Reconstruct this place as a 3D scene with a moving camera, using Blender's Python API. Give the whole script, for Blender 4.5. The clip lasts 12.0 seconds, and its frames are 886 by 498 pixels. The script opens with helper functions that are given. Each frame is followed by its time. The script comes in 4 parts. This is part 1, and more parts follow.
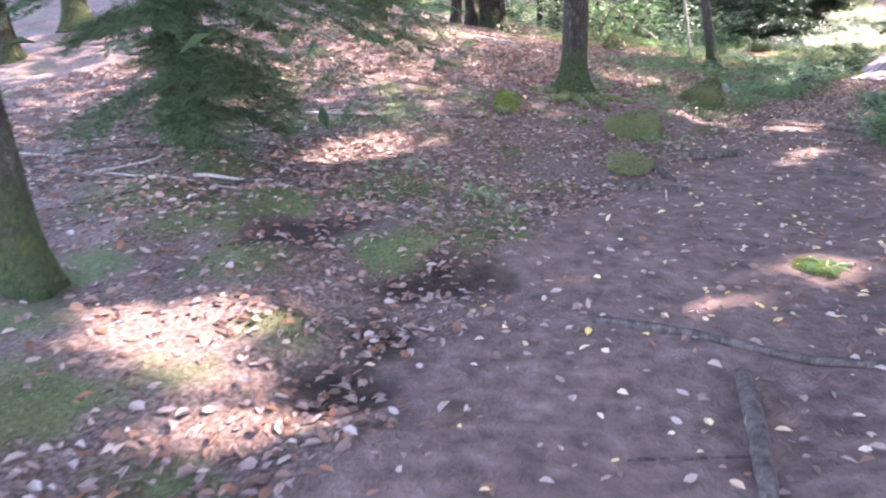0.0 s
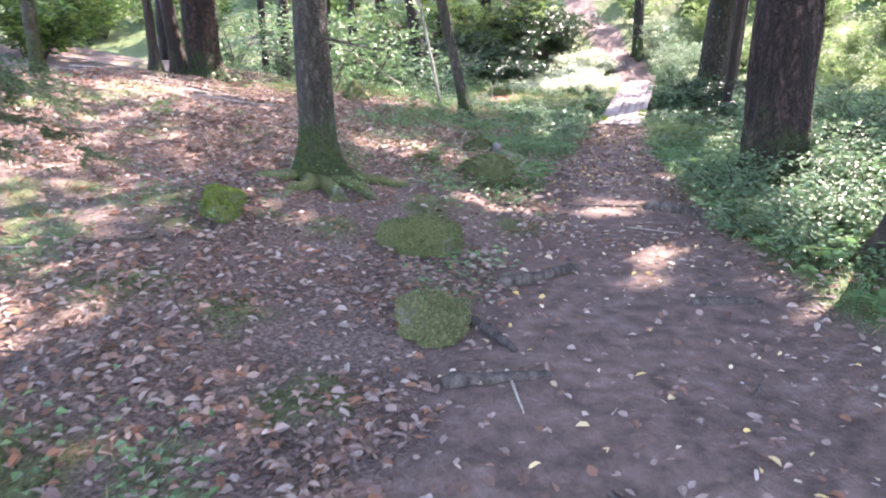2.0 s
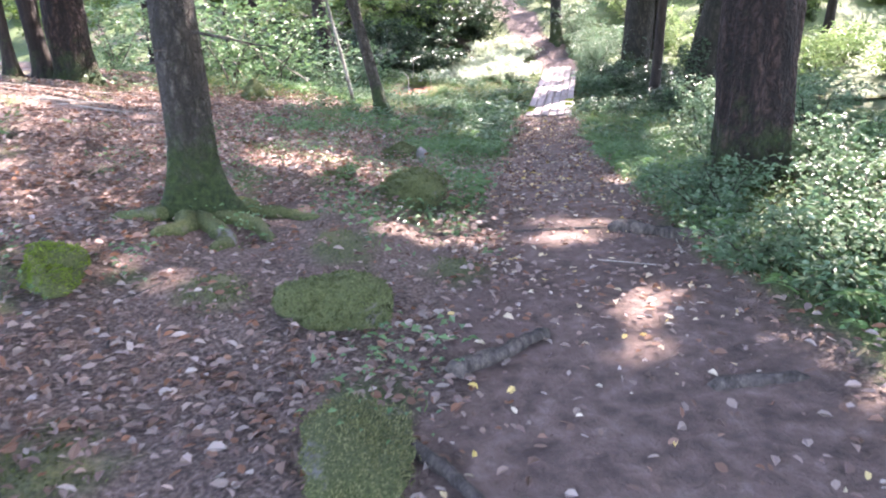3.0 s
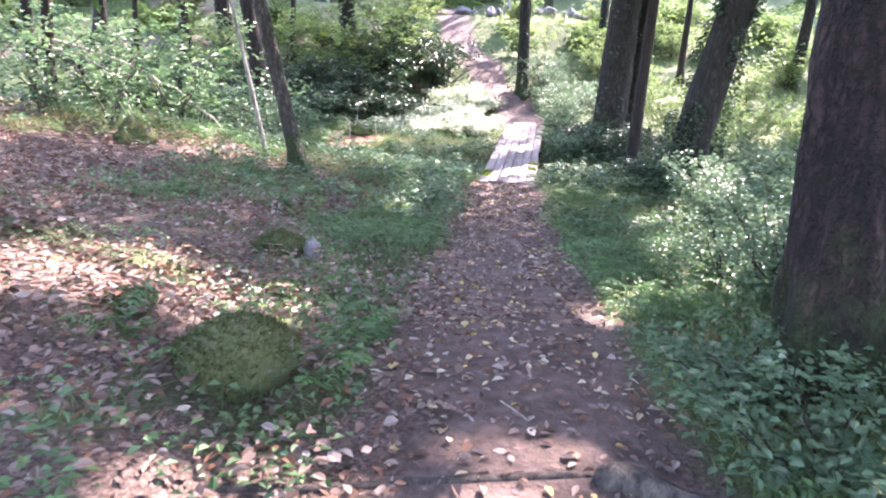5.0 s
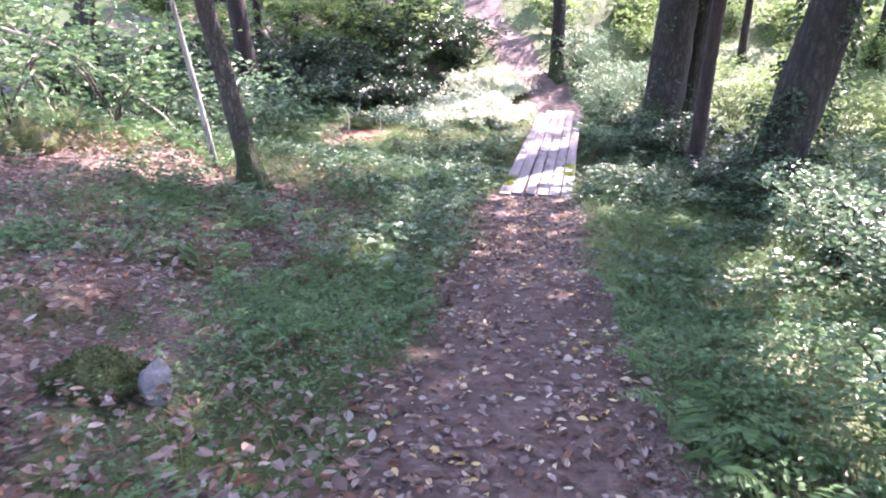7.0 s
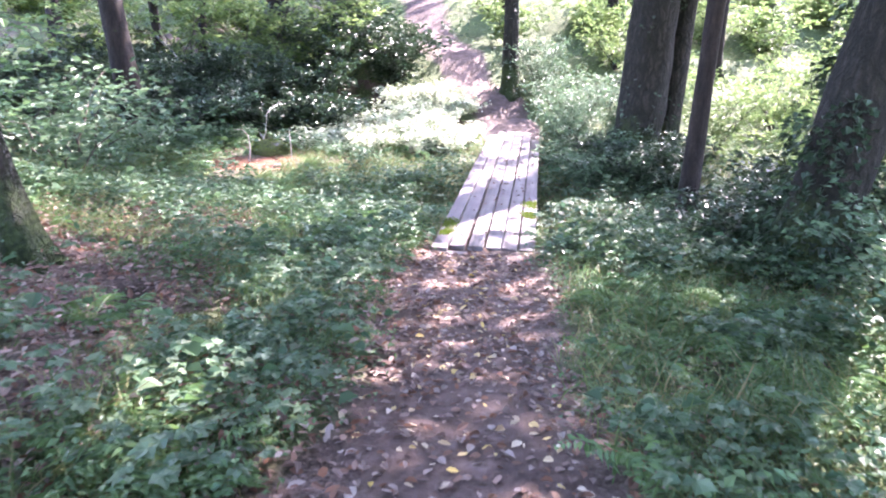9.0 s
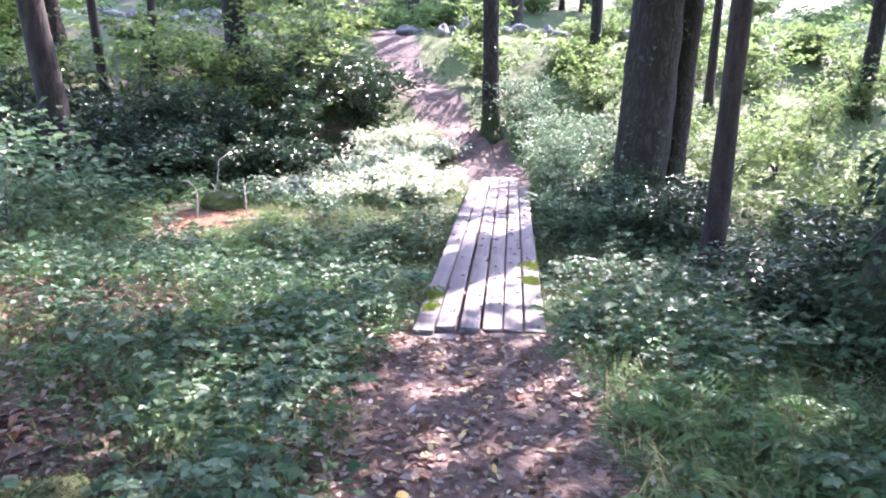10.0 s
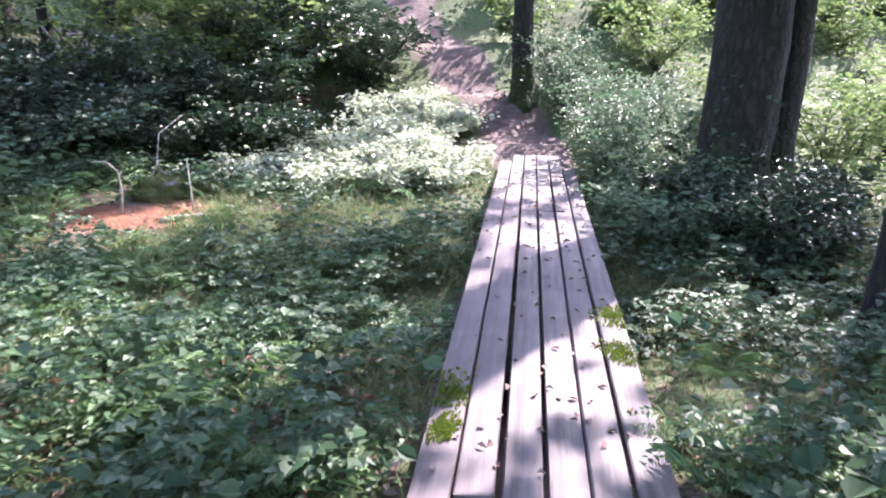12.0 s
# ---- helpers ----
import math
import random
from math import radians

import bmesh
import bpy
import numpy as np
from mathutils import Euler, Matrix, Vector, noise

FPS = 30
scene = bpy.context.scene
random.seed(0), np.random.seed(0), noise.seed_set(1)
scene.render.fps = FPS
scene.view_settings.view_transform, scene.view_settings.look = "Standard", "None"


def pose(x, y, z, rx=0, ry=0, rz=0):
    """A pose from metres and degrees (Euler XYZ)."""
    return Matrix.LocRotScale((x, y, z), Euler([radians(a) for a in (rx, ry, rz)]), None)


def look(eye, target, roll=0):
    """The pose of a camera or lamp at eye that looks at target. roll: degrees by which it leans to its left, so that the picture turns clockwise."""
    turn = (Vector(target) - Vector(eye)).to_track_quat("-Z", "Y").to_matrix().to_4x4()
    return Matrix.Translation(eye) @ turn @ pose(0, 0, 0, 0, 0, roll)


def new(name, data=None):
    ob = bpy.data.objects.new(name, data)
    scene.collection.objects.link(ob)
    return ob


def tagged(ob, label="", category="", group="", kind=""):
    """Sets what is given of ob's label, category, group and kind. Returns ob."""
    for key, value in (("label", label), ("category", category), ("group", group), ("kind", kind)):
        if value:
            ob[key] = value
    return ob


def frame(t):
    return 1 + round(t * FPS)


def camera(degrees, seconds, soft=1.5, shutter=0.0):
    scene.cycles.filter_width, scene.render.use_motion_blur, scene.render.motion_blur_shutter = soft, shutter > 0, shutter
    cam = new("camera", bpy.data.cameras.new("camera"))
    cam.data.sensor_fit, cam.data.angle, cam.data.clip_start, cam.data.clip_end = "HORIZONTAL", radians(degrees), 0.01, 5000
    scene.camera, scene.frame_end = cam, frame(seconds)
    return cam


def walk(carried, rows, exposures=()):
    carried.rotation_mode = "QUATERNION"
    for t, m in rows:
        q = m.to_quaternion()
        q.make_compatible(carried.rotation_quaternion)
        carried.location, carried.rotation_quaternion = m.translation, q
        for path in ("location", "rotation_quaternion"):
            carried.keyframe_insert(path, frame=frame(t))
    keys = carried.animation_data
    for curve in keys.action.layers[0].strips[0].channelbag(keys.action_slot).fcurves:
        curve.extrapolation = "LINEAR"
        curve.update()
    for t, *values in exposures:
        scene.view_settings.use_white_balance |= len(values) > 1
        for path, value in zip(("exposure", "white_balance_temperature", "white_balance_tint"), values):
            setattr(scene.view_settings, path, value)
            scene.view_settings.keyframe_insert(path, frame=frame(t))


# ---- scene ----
cam = camera(63.1, 12.0, soft=2.0, shutter=0.2)
METRES, EYE, TILT, LEAN, TURN = 17.5, 1.4, -20.0, 0.0, 0.0
ROWS = [
    (0.0, 0.0, 0.0, 0.0, 0.0, 0.0, 0.0),
    (0.5, 0.0061, 0.0415, 0.0134, -5.78, 1.67, 1.96),
    (1.0, 0.0108, 0.0834, 0.0296, -10.8, 2.71, 1.95),
    (1.5, 0.0142, 0.1225, 0.0443, -15.31, 2.7, 4.02),
    (2.0, 0.0257, 0.1613, 0.0589, -19.52, 1.79, 6.28),
    (2.5, 0.0388, 0.1999, 0.0713, -22.77, 0.56, 8.71),
    (3.0, 0.0548, 0.2322, 0.0838, -25.62, 0.08, 9.73),
    (3.5, 0.0781, 0.2681, 0.094, -27.14, 1.16, 9.82),
    (5.5, 0.1795, 0.3891, 0.1378, -28.79, 3.2, 5.64),
    (6.0, 0.2053, 0.4229, 0.1505, -28.02, 2.34, 5.25),
    (6.5, 0.2303, 0.4514, 0.1608, -27.45, 2.33, 5.52),
    (7.0, 0.2509, 0.4833, 0.1694, -26.21, 1.87, 6.45),
    (9.0, 0.3489, 0.616, 0.2009, -29.59, 3.24, 7.5),
    (9.5, 0.3712, 0.6514, 0.212, -32.17, 8.44, 7.22),
    (10.0, 0.3896, 0.6888, 0.222, -31.44, 6.43, 8.88),
    (10.5, 0.4049, 0.719, 0.2328, -30.75, 5.61, 9.07),
    (11.0, 0.4264, 0.754, 0.2413, -29.34, 5.02, 8.85),
    (11.5, 0.4487, 0.7861, 0.2518, -28.85, 5.12, 8.73),
    (12.0, 0.4737, 0.8182, 0.2622, -30.13, 4.17, 8.25),
]
walk(cam, [(t, pose(0, 0, EYE, TILT, LEAN, TURN) @ pose(METRES * x, METRES * y, METRES * z, 90 + pitch, roll, yaw)) for t, x, y, z, yaw, pitch, roll in ROWS],
     exposures=[(0.0, 4.55, 6900, 36), (1.0, 4.6, 6950, 31), (3.5, 4.55, 6700, 28), (7.0, 4.55, 6500, 40), (9.0, 4.7, 6300, 36), (10.5, 4.05, 6200, 34), (12.0, 3.8, 6200, 33)])

# ---- light ----
SUN_EL, SUN_DIR = radians(43), Vector((0.93, 0.36, 0)).normalized()
SUN = Vector((SUN_DIR.x * math.cos(SUN_EL), SUN_DIR.y * math.cos(SUN_EL), math.sin(SUN_EL)))
world = bpy.data.worlds.new("sky")
scene.world = world
world.use_nodes = True
sky = world.node_tree.nodes.new("ShaderNodeTexSky")
sky.sky_type, sky.sun_disc, sky.sun_elevation = "NISHITA", False, SUN_EL
sky.sun_rotation = math.atan2(SUN.x, SUN.y)
back = world.node_tree.nodes["Background"]
back.inputs["Strength"].default_value = 0.15
world.node_tree.links.new(sky.outputs["Color"], back.inputs["Color"])
sun = new("sun", bpy.data.lights.new("sun", "SUN"))
sun.data.energy, sun.data.angle, sun.data.color = 2.2, radians(0.6), (1.0, 0.95, 0.86)
sun.matrix_world = look(SUN * 60, (0, 0, 0))


# ---- materials ----
def rgb(c):
    return (c[0], c[1], c[2], 1.0)


class Nodes:
    """A node material being put together."""

    def __init__(self, name):
        self.mat = bpy.data.materials.new(name)
        self.mat.use_nodes = True
        self.tree = self.mat.node_tree
        self.bsdf = self.tree.nodes["Principled BSDF"]
        self.out = self.tree.nodes["Material Output"]

    def add(self, kind, **values):
        n = self.tree.nodes.new("ShaderNode" + kind)
        for k, v in values.items():
            n.inputs[k.replace("_", " ")].default_value = v
        return n

    def link(self, a, b):
        self.tree.links.new(a, b)

    def noise(self, scale, detail=4.0, rough=0.6, coords=None, stretch=None):
        n = self.add("TexNoise", Scale=scale, Detail=detail, Roughness=rough)
        c = coords or self.add("TexCoord").outputs["Object"]
        if stretch:
            m = self.add("Mapping")
            m.inputs["Scale"].default_value = stretch
            self.link(c, m.inputs["Vector"])
            c = m.outputs["Vector"]
        self.link(c, n.inputs["Vector"])
        return n.outputs["Fac"]

    def ramp(self, fac, *stops):
        n = self.add("ValToRGB")
        e = n.color_ramp.elements
        while len(e) < len(stops):
            e.new(0.5)
        for el, (p, c) in zip(e, stops):
            el.position, el.color = p, rgb(c)
        self.link(fac, n.inputs["Fac"])
        return n.outputs["Color"]

    def mix(self, fac, a, b, mode="MIX"):
        n = self.tree.nodes.new("ShaderNodeMix")
        n.data_type, n.blend_type = "RGBA", mode
        for value, sock in ((fac, n.inputs[0]), (a, n.inputs[6]), (b, n.inputs[7])):
            if isinstance(value, bpy.types.NodeSocket):
                self.link(value, sock)
            else:
                sock.default_value = value if sock == n.inputs[0] else rgb(value)
        return n.outputs[2]

    def maths(self, op, a, b=0.0, clamp=False):
        n = self.tree.nodes.new("ShaderNodeMath")
        n.operation, n.use_clamp = op, clamp
        for value, sock in ((a, n.inputs[0]), (b, n.inputs[1])):
            if isinstance(value, bpy.types.NodeSocket):
                self.link(value, sock)
            else:
                sock.default_value = value
        return n.outputs[0]

    def attr(self, name):
        n = self.tree.nodes.new("ShaderNodeAttribute")
        n.attribute_name = name
        return n.outputs["Fac"]

    def island(self):
        return self.tree.nodes.new("ShaderNodeNewGeometry").outputs["Random Per Island"]

    def done(self, colour, rough=0.85, bump=None, depth=0.02, strength=0.6, through_light=0.0):
        b = self.bsdf
        if isinstance(colour, bpy.types.NodeSocket):
            self.link(colour, b.inputs["Base Color"])
        else:
            b.inputs["Base Color"].default_value = rgb(colour)
        if isinstance(rough, bpy.types.NodeSocket):
            self.link(rough, b.inputs["Roughness"])
        else:
            b.inputs["Roughness"].default_value = rough
        b.inputs["Specular IOR Level"].default_value = 0.3
        if bump is not None:
            n = self.add("Bump", Strength=strength, Distance=depth)
            self.link(bump, n.inputs["Height"])
            self.link(n.outputs["Normal"], b.inputs["Normal"])
        if through_light:
            tr = self.tree.nodes.new("ShaderNodeBsdfTranslucent")
            if isinstance(colour, bpy.types.NodeSocket):
                self.link(colour, tr.inputs["Color"])
            else:
                tr.inputs["Color"].default_value = rgb(colour)
            m = self.tree.nodes.new("ShaderNodeMixShader")
            m.inputs[0].default_value = through_light
            self.link(b.outputs[0], m.inputs[1])
            self.link(tr.outputs[0], m.inputs[2])
            self.link(m.outputs[0], self.out.inputs["Surface"])
        return self.mat


def leaf_material(name, *colours, rough=0.5, through_light=0.35, gloss=0.12):
    n = Nodes(name)
    k = len(colours) - 1
    col = n.ramp(n.island(), *[(i / k, c) for i, c in enumerate(colours)])
    col = n.mix(0.35, col, n.ramp(n.noise(1.3), (0.3, (0.5, 0.55, 0.5)), (0.7, (1, 1, 0.9))), "MULTIPLY")
    mat = n.done(col, rough, through_light=through_light)
    n.bsdf.inputs["Specular IOR Level"].default_value = gloss
    return mat


def bark_material(name, dark, light, moss=0.0, scale=14.0, lichen=(0.3, 0.32, 0.28), depth=0.03, plates=0.0):
    n = Nodes(name)
    fibre = n.noise(scale, 6, 0.65, stretch=(1, 1, 0.22))
    fine = n.noise(scale * 5, 3, 0.6, stretch=(1, 1, 0.5))
    col = n.ramp(fibre, (0.36, dark), (0.64, light))
    col = n.mix(n.ramp(n.noise(5.5, 6, 0.7), (0.6, (0, 0, 0)), (0.72, (0.4, 0.4, 0.4))), col, lichen)
    col = n.mix(0.6, col, n.ramp(fine, (0.35, (0.3, 0.3, 0.3)), (0.65, (1, 1, 1))), "MULTIPLY")
    relief = n.maths("ADD", fibre, n.maths("MULTIPLY", fine, 0.3))
    if plates:
        # furrows between bark plates
        m = n.add("Mapping")
        m.inputs["Scale"].default_value = (1, 1, 0.28)
        warp = n.add("TexCoord").outputs["Object"]
        ripple = n.add("TexNoise", Scale=7.0, Detail=5.0, Roughness=0.65)
        n.link(warp, ripple.inputs["Vector"])
        n.link(n.mix(0.16, warp, ripple.outputs["Color"], "ADD"), m.inputs["Vector"])
        v = n.add("TexVoronoi", Scale=plates)
        v.feature = "DISTANCE_TO_EDGE"
        n.link(m.outputs["Vector"], v.inputs["Vector"])
        crack = n.maths("MULTIPLY", n.ramp(v.outputs["Distance"], (0.0, (0.1, 0.1, 0.1)), (0.28, (1, 1, 1))), n.ramp(fine, (0.25, (0.45, 0.45, 0.45)), (0.6, (1, 1, 1))))
        col = n.mix(crack, dark, col)
        relief = n.maths("ADD", n.maths("MULTIPLY", relief, 0.35), crack)
    if moss:
        green = n.ramp(n.noise(30), (0.3, (0.012, 0.02, 0.007)), (0.7, (0.04, 0.062, 0.018)))
        cover = n.maths("SUBTRACT", n.maths("ADD", n.noise(4.5, 6, 0.7), n.maths("MULTIPLY", n.attr("moss"), moss)), 0.62)
        col = n.mix(n.maths("MULTIPLY", cover, 4.0, True), col, green)
    return n.done(col, 0.9, relief, depth, 1.0)


def ground_material():
    n = Nodes("forest_soil")
    fine, clod, wide = n.noise(45, 5), n.noise(9, 4), n.noise(1.1, 3)
    soil = n.ramp(clod, (0.3, (0.055, 0.035, 0.03)), (0.55, (0.118, 0.078, 0.068)), (0.75, (0.18, 0.128, 0.112)))
    duff = n.ramp(fine, (0.3, (0.03, 0.02, 0.017)), (0.5, (0.095, 0.063, 0.053)), (0.68, (0.2, 0.15, 0.13)))
    turf = n.ramp(n.noise(60, 3), (0.3, (0.022, 0.038, 0.012)), (0.7, (0.09, 0.125, 0.04)))
    col = n.mix(n.attr("trodden"), duff, soil)
    lush = n.maths("SUBTRACT", n.maths("ADD", n.attr("lush"), n.maths("MULTIPLY", n.maths("SUBTRACT", n.noise(2.3, 5), 0.5), 1.3)), 0.28)
    col = n.mix(n.maths("MULTIPLY", lush, 2.5, True), col, turf)
    col = n.mix(0.5, col, n.ramp(wide, (0.3, (0.6, 0.58, 0.58)), (0.7, (1, 1, 1))), "MULTIPLY")
    col = n.mix(n.attr("gravel"), col, n.ramp(fine, (0.3, (0.3, 0.28, 0.26)), (0.7, (0.5, 0.47, 0.44))))
    ochre = n.ramp(clod, (0.3, (0.09, 0.03, 0.012)), (0.7, (0.2, 0.085, 0.045)))
    col = n.mix(n.attr("ochre"), col, ochre)
    col = n.mix(n.maths("MULTIPLY", n.attr("mossy"), 0.85), col, n.ramp(n.noise(50, 4), (0.3, (0.022, 0.032, 0.011)), (0.7, (0.095, 0.11, 0.042))))
    peat = n.ramp(clod, (0.35, (0.012, 0.008, 0.006)), (0.7, (0.05, 0.032, 0.022)))
    col = n.mix(n.attr("peat"), col, peat)
    return n.done(col, 0.88, n.maths("ADD", n.maths("MULTIPLY", fine, 0.5), clod), 0.035, 0.9)


def stone_material(name, dark, light):
    n = Nodes(name)
    a, b = n.noise(5, 5), n.noise(40, 4)
    col = n.mix(0.5, n.ramp(a, (0.3, dark), (0.7, light)), n.ramp(b, (0.35, (0.5, 0.5, 0.5)), (0.65, (1, 1, 1))), "MULTIPLY")
    return n.done(col, 0.85, n.maths("ADD", a, n.maths("MULTIPLY", b, 0.4)), 0.02, 0.7)


def plank_material():
    n = Nodes("weathered_planks")
    tint = n.tree.nodes.new("ShaderNodeObjectInfo").outputs["Random"]
    c = n.add("TexCoord").outputs["Object"]
    grain = n.noise(22, 6, 0.6, c, (1, 0.05, 1))
    blot = n.noise(2.2, 4, 0.6, c)
    col = n.ramp(grain, (0.3, (0.058, 0.047, 0.049)), (0.65, (0.175, 0.148, 0.15)))
    col = n.mix(n.maths("MULTIPLY", tint, 0.6), col, (0.15, 0.122, 0.125))
    col = n.mix(0.55, col, n.ramp(blot, (0.35, (0.42, 0.42, 0.42)), (0.65, (1, 1, 1))), "MULTIPLY")
    green = n.ramp(n.noise(5, 5, 0.6, c), (0.66, (0, 0, 0)), (0.74, (0.55, 0.55, 0.55)))
    col = n.mix(green, col, (0.1, 0.12, 0.05))
    return n.done(col, 0.62, n.maths("ADD", grain, n.maths("MULTIPLY", blot, 0.2)), 0.006, 0.7)


SOIL = ground_material()
BARK_SPRUCE = bark_material("spruce_bark", (0.022, 0.019, 0.016), (0.13, 0.112, 0.096), 0.55, 16, (0.16, 0.155, 0.135), 0.03, 22)
BARK_PINE = bark_material("pine_bark", (0.008, 0.005, 0.005), (0.105, 0.062, 0.052), 0.36, 9, (0.11, 0.075, 0.065), 0.07, 14)
BARK_ALDER = bark_material("alder_bark", (0.01, 0.009, 0.007), (0.062, 0.054, 0.043), 0.75, 18, (0.06, 0.065, 0.045), 0.03, 12)
BARK_DARK = bark_material("dark_bark", (0.006, 0.004, 0.004), (0.032, 0.022, 0.018), 0.2, 12, (0.045, 0.036, 0.03))
BARK_PALE = bark_material("pale_bark", (0.1, 0.1, 0.085), (0.3, 0.29, 0.25), 0.3, 20, (0.4, 0.42, 0.36), 0.01)
DEADWOOD = bark_material("dead_wood", (0.025, 0.02, 0.018), (0.12, 0.098, 0.085), 0.0, 20, (0.15, 0.15, 0.14), 0.015)
ROOT_BARK = bark_material("root_bark", (0.03, 0.024, 0.021), (0.1, 0.08, 0.072), 0.0, 22, (0.09, 0.1, 0.06), 0.015)
PALE_STICK = bark_material("bleached_wood", (0.25, 0.22, 0.18), (0.5, 0.45, 0.4), 0.0, 25, (0.5, 0.5, 0.45), 0.006)
STONE = stone_material("grey_stone", (0.12, 0.11, 0.11), (0.28, 0.255, 0.26))
def mossy_stone_material():
    n = Nodes("mossy_stone")
    a, b = n.noise(6, 5), n.noise(70, 4)
    moss = n.ramp(b, (0.3, (0.03, 0.038, 0.014)), (0.7, (0.1, 0.112, 0.045)))
    bare = n.ramp(a, (0.3, (0.06, 0.055, 0.05)), (0.7, (0.17, 0.155, 0.15)))
    col = n.mix(n.ramp(n.noise(3.5, 5), (0.6, (0, 0, 0)), (0.66, (1, 1, 1))), moss, bare)
    return n.done(col, 0.95, n.maths("ADD", a, n.maths("MULTIPLY", b, 0.6)), 0.03, 0.9)


MOSSY_STONE = mossy_stone_material()
STONE_BLUE = stone_material("blue_grey_stone", (0.06, 0.058, 0.062), (0.2, 0.19, 0.2))
PLANK = plank_material()
MOSS = leaf_material("moss_tufts", (0.04, 0.046, 0.018), (0.088, 0.106, 0.042), (0.145, 0.164, 0.074), rough=0.9, through_light=0.25)
MOSS_LIME = leaf_material("lime_moss_tufts", (0.09, 0.14, 0.02), (0.18, 0.24, 0.045), rough=0.9, through_light=0.25)
MOSS_STRAW = leaf_material("straw_moss_tufts", (0.09, 0.1, 0.04), (0.16, 0.165, 0.075), (0.22, 0.21, 0.11), rough=0.9, through_light=0.2)
LITTER = leaf_material("fallen_leaves", (0.1, 0.06, 0.048), (0.19, 0.125, 0.11), (0.3, 0.225, 0.205), (0.2, 0.095, 0.06), (0.13, 0.08, 0.066), (0.38, 0.31, 0.29), rough=0.6, through_light=0.1)
LITTER_PALE = leaf_material("pale_fallen_leaves", (0.45, 0.3, 0.17), (0.55, 0.45, 0.36), (0.6, 0.42, 0.14), (0.5, 0.42, 0.38), rough=0.55, through_light=0.15)
NEEDLES = leaf_material("spruce_needles", (0.03, 0.055, 0.03), (0.055, 0.095, 0.05), (0.08, 0.12, 0.07), rough=0.6, through_light=0.2)
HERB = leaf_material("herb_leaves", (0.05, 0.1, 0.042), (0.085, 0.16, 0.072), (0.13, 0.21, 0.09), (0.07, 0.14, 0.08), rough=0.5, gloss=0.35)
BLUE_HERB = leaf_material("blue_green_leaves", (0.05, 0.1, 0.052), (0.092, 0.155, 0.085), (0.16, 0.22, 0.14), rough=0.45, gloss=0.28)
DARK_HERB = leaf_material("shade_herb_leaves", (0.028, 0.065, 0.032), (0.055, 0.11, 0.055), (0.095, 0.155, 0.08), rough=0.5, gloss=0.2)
GRASS = leaf_material("grass_blades", (0.05, 0.1, 0.03), (0.09, 0.155, 0.05), (0.14, 0.2, 0.075), (0.2, 0.2, 0.1), (0.27, 0.22, 0.12), rough=0.55)
FERN = leaf_material("fern_leaflets", (0.07, 0.14, 0.04), (0.12, 0.21, 0.08), (0.09, 0.17, 0.085), rough=0.5, gloss=0.3)
BEECH = leaf_material("light_green_leaves", (0.08, 0.14, 0.045), (0.15, 0.22, 0.08), (0.22, 0.28, 0.11), rough=0.4, through_light=0.45)
CANOPY = leaf_material("canopy_leaves", (0.035, 0.07, 0.02), (0.07, 0.12, 0.03), (0.13, 0.17, 0.04), through_light=0.4)
# leaf green raised to near white: strong sunlight put into the colour
PAINTED_SUNLIT_LEAF = leaf_material("painted_sunlit_leaves", (0.26, 0.32, 0.2), (0.42, 0.47, 0.34), (0.58, 0.6, 0.5), rough=0.35, through_light=0.4, gloss=0.5)
HOLLY = leaf_material("dark_glossy_leaves", (0.012, 0.03, 0.014), (0.03, 0.06, 0.03), (0.05, 0.085, 0.045), rough=0.4, through_light=0.2, gloss=0.35)
WATER = Nodes("creek_water").done((0.05, 0.035, 0.025), 0.06)


# ---- mesh tools ----
RNG = np.random.default_rng(7)


def rnd(a, b, n=None):
    return RNG.uniform(a, b, n)


def flat_mesh(name, verts, faces, material, smooth=False):
    """A mesh from arrays; faces all have the same number of corners."""
    me = bpy.data.meshes.new(name)
    verts, faces = np.asarray(verts, np.float32), np.asarray(faces, np.int32)
    k = faces.shape[1]
    me.vertices.add(len(verts))
    me.vertices.foreach_set("co", verts.ravel())
    me.loops.add(faces.size)
    me.loops.foreach_set("vertex_index", faces.ravel())
    me.polygons.add(len(faces))
    me.polygons.foreach_set("loop_start", np.arange(0, faces.size, k, dtype=np.int32))
    me.polygons.foreach_set("use_smooth", np.full(len(faces), smooth))
    me.update(calc_edges=True)
    me.materials.append(material)
    return me


def unit(a):
    return a / np.maximum(np.linalg.norm(a, axis=-1, keepdims=True), 1e-9)


def leaf_arrays(pos, axis, length, width, fold=0.25, droop=0.15, up=None, blade=False):
    """Folded leaf blades: base, two flanks and a tip each."""
    n = len(pos)
    length, width = np.broadcast_to(length, n)[:, None], np.broadcast_to(width, n)[:, None]
    axis = unit(axis)
    up = np.tile((0, 0, 1.0), (n, 1)) + RNG.normal(0, 0.35, (n, 3)) if up is None else up
    side = unit(np.cross(axis, up))
    top = np.cross(side, axis)
    mid = pos + axis * length * 0.45
    v = np.empty((n, 4, 3))
    v[:, 0] = pos
    v[:, 1] = mid + side * width / 2 + top * width * fold
    v[:, 2] = pos + axis * length - top * length * droop
    v[:, 3] = mid - side * width / 2 + top * width * fold
    i = np.arange(n)[:, None] * 4
    f = np.concatenate([i + [[0, 1, 3]], i + [[1, 2, 3]]] if blade else [i + [[0, 1, 2]], i + [[0, 2, 3]]], 1).reshape(-1, 3)
    return v.reshape(-1, 3), f


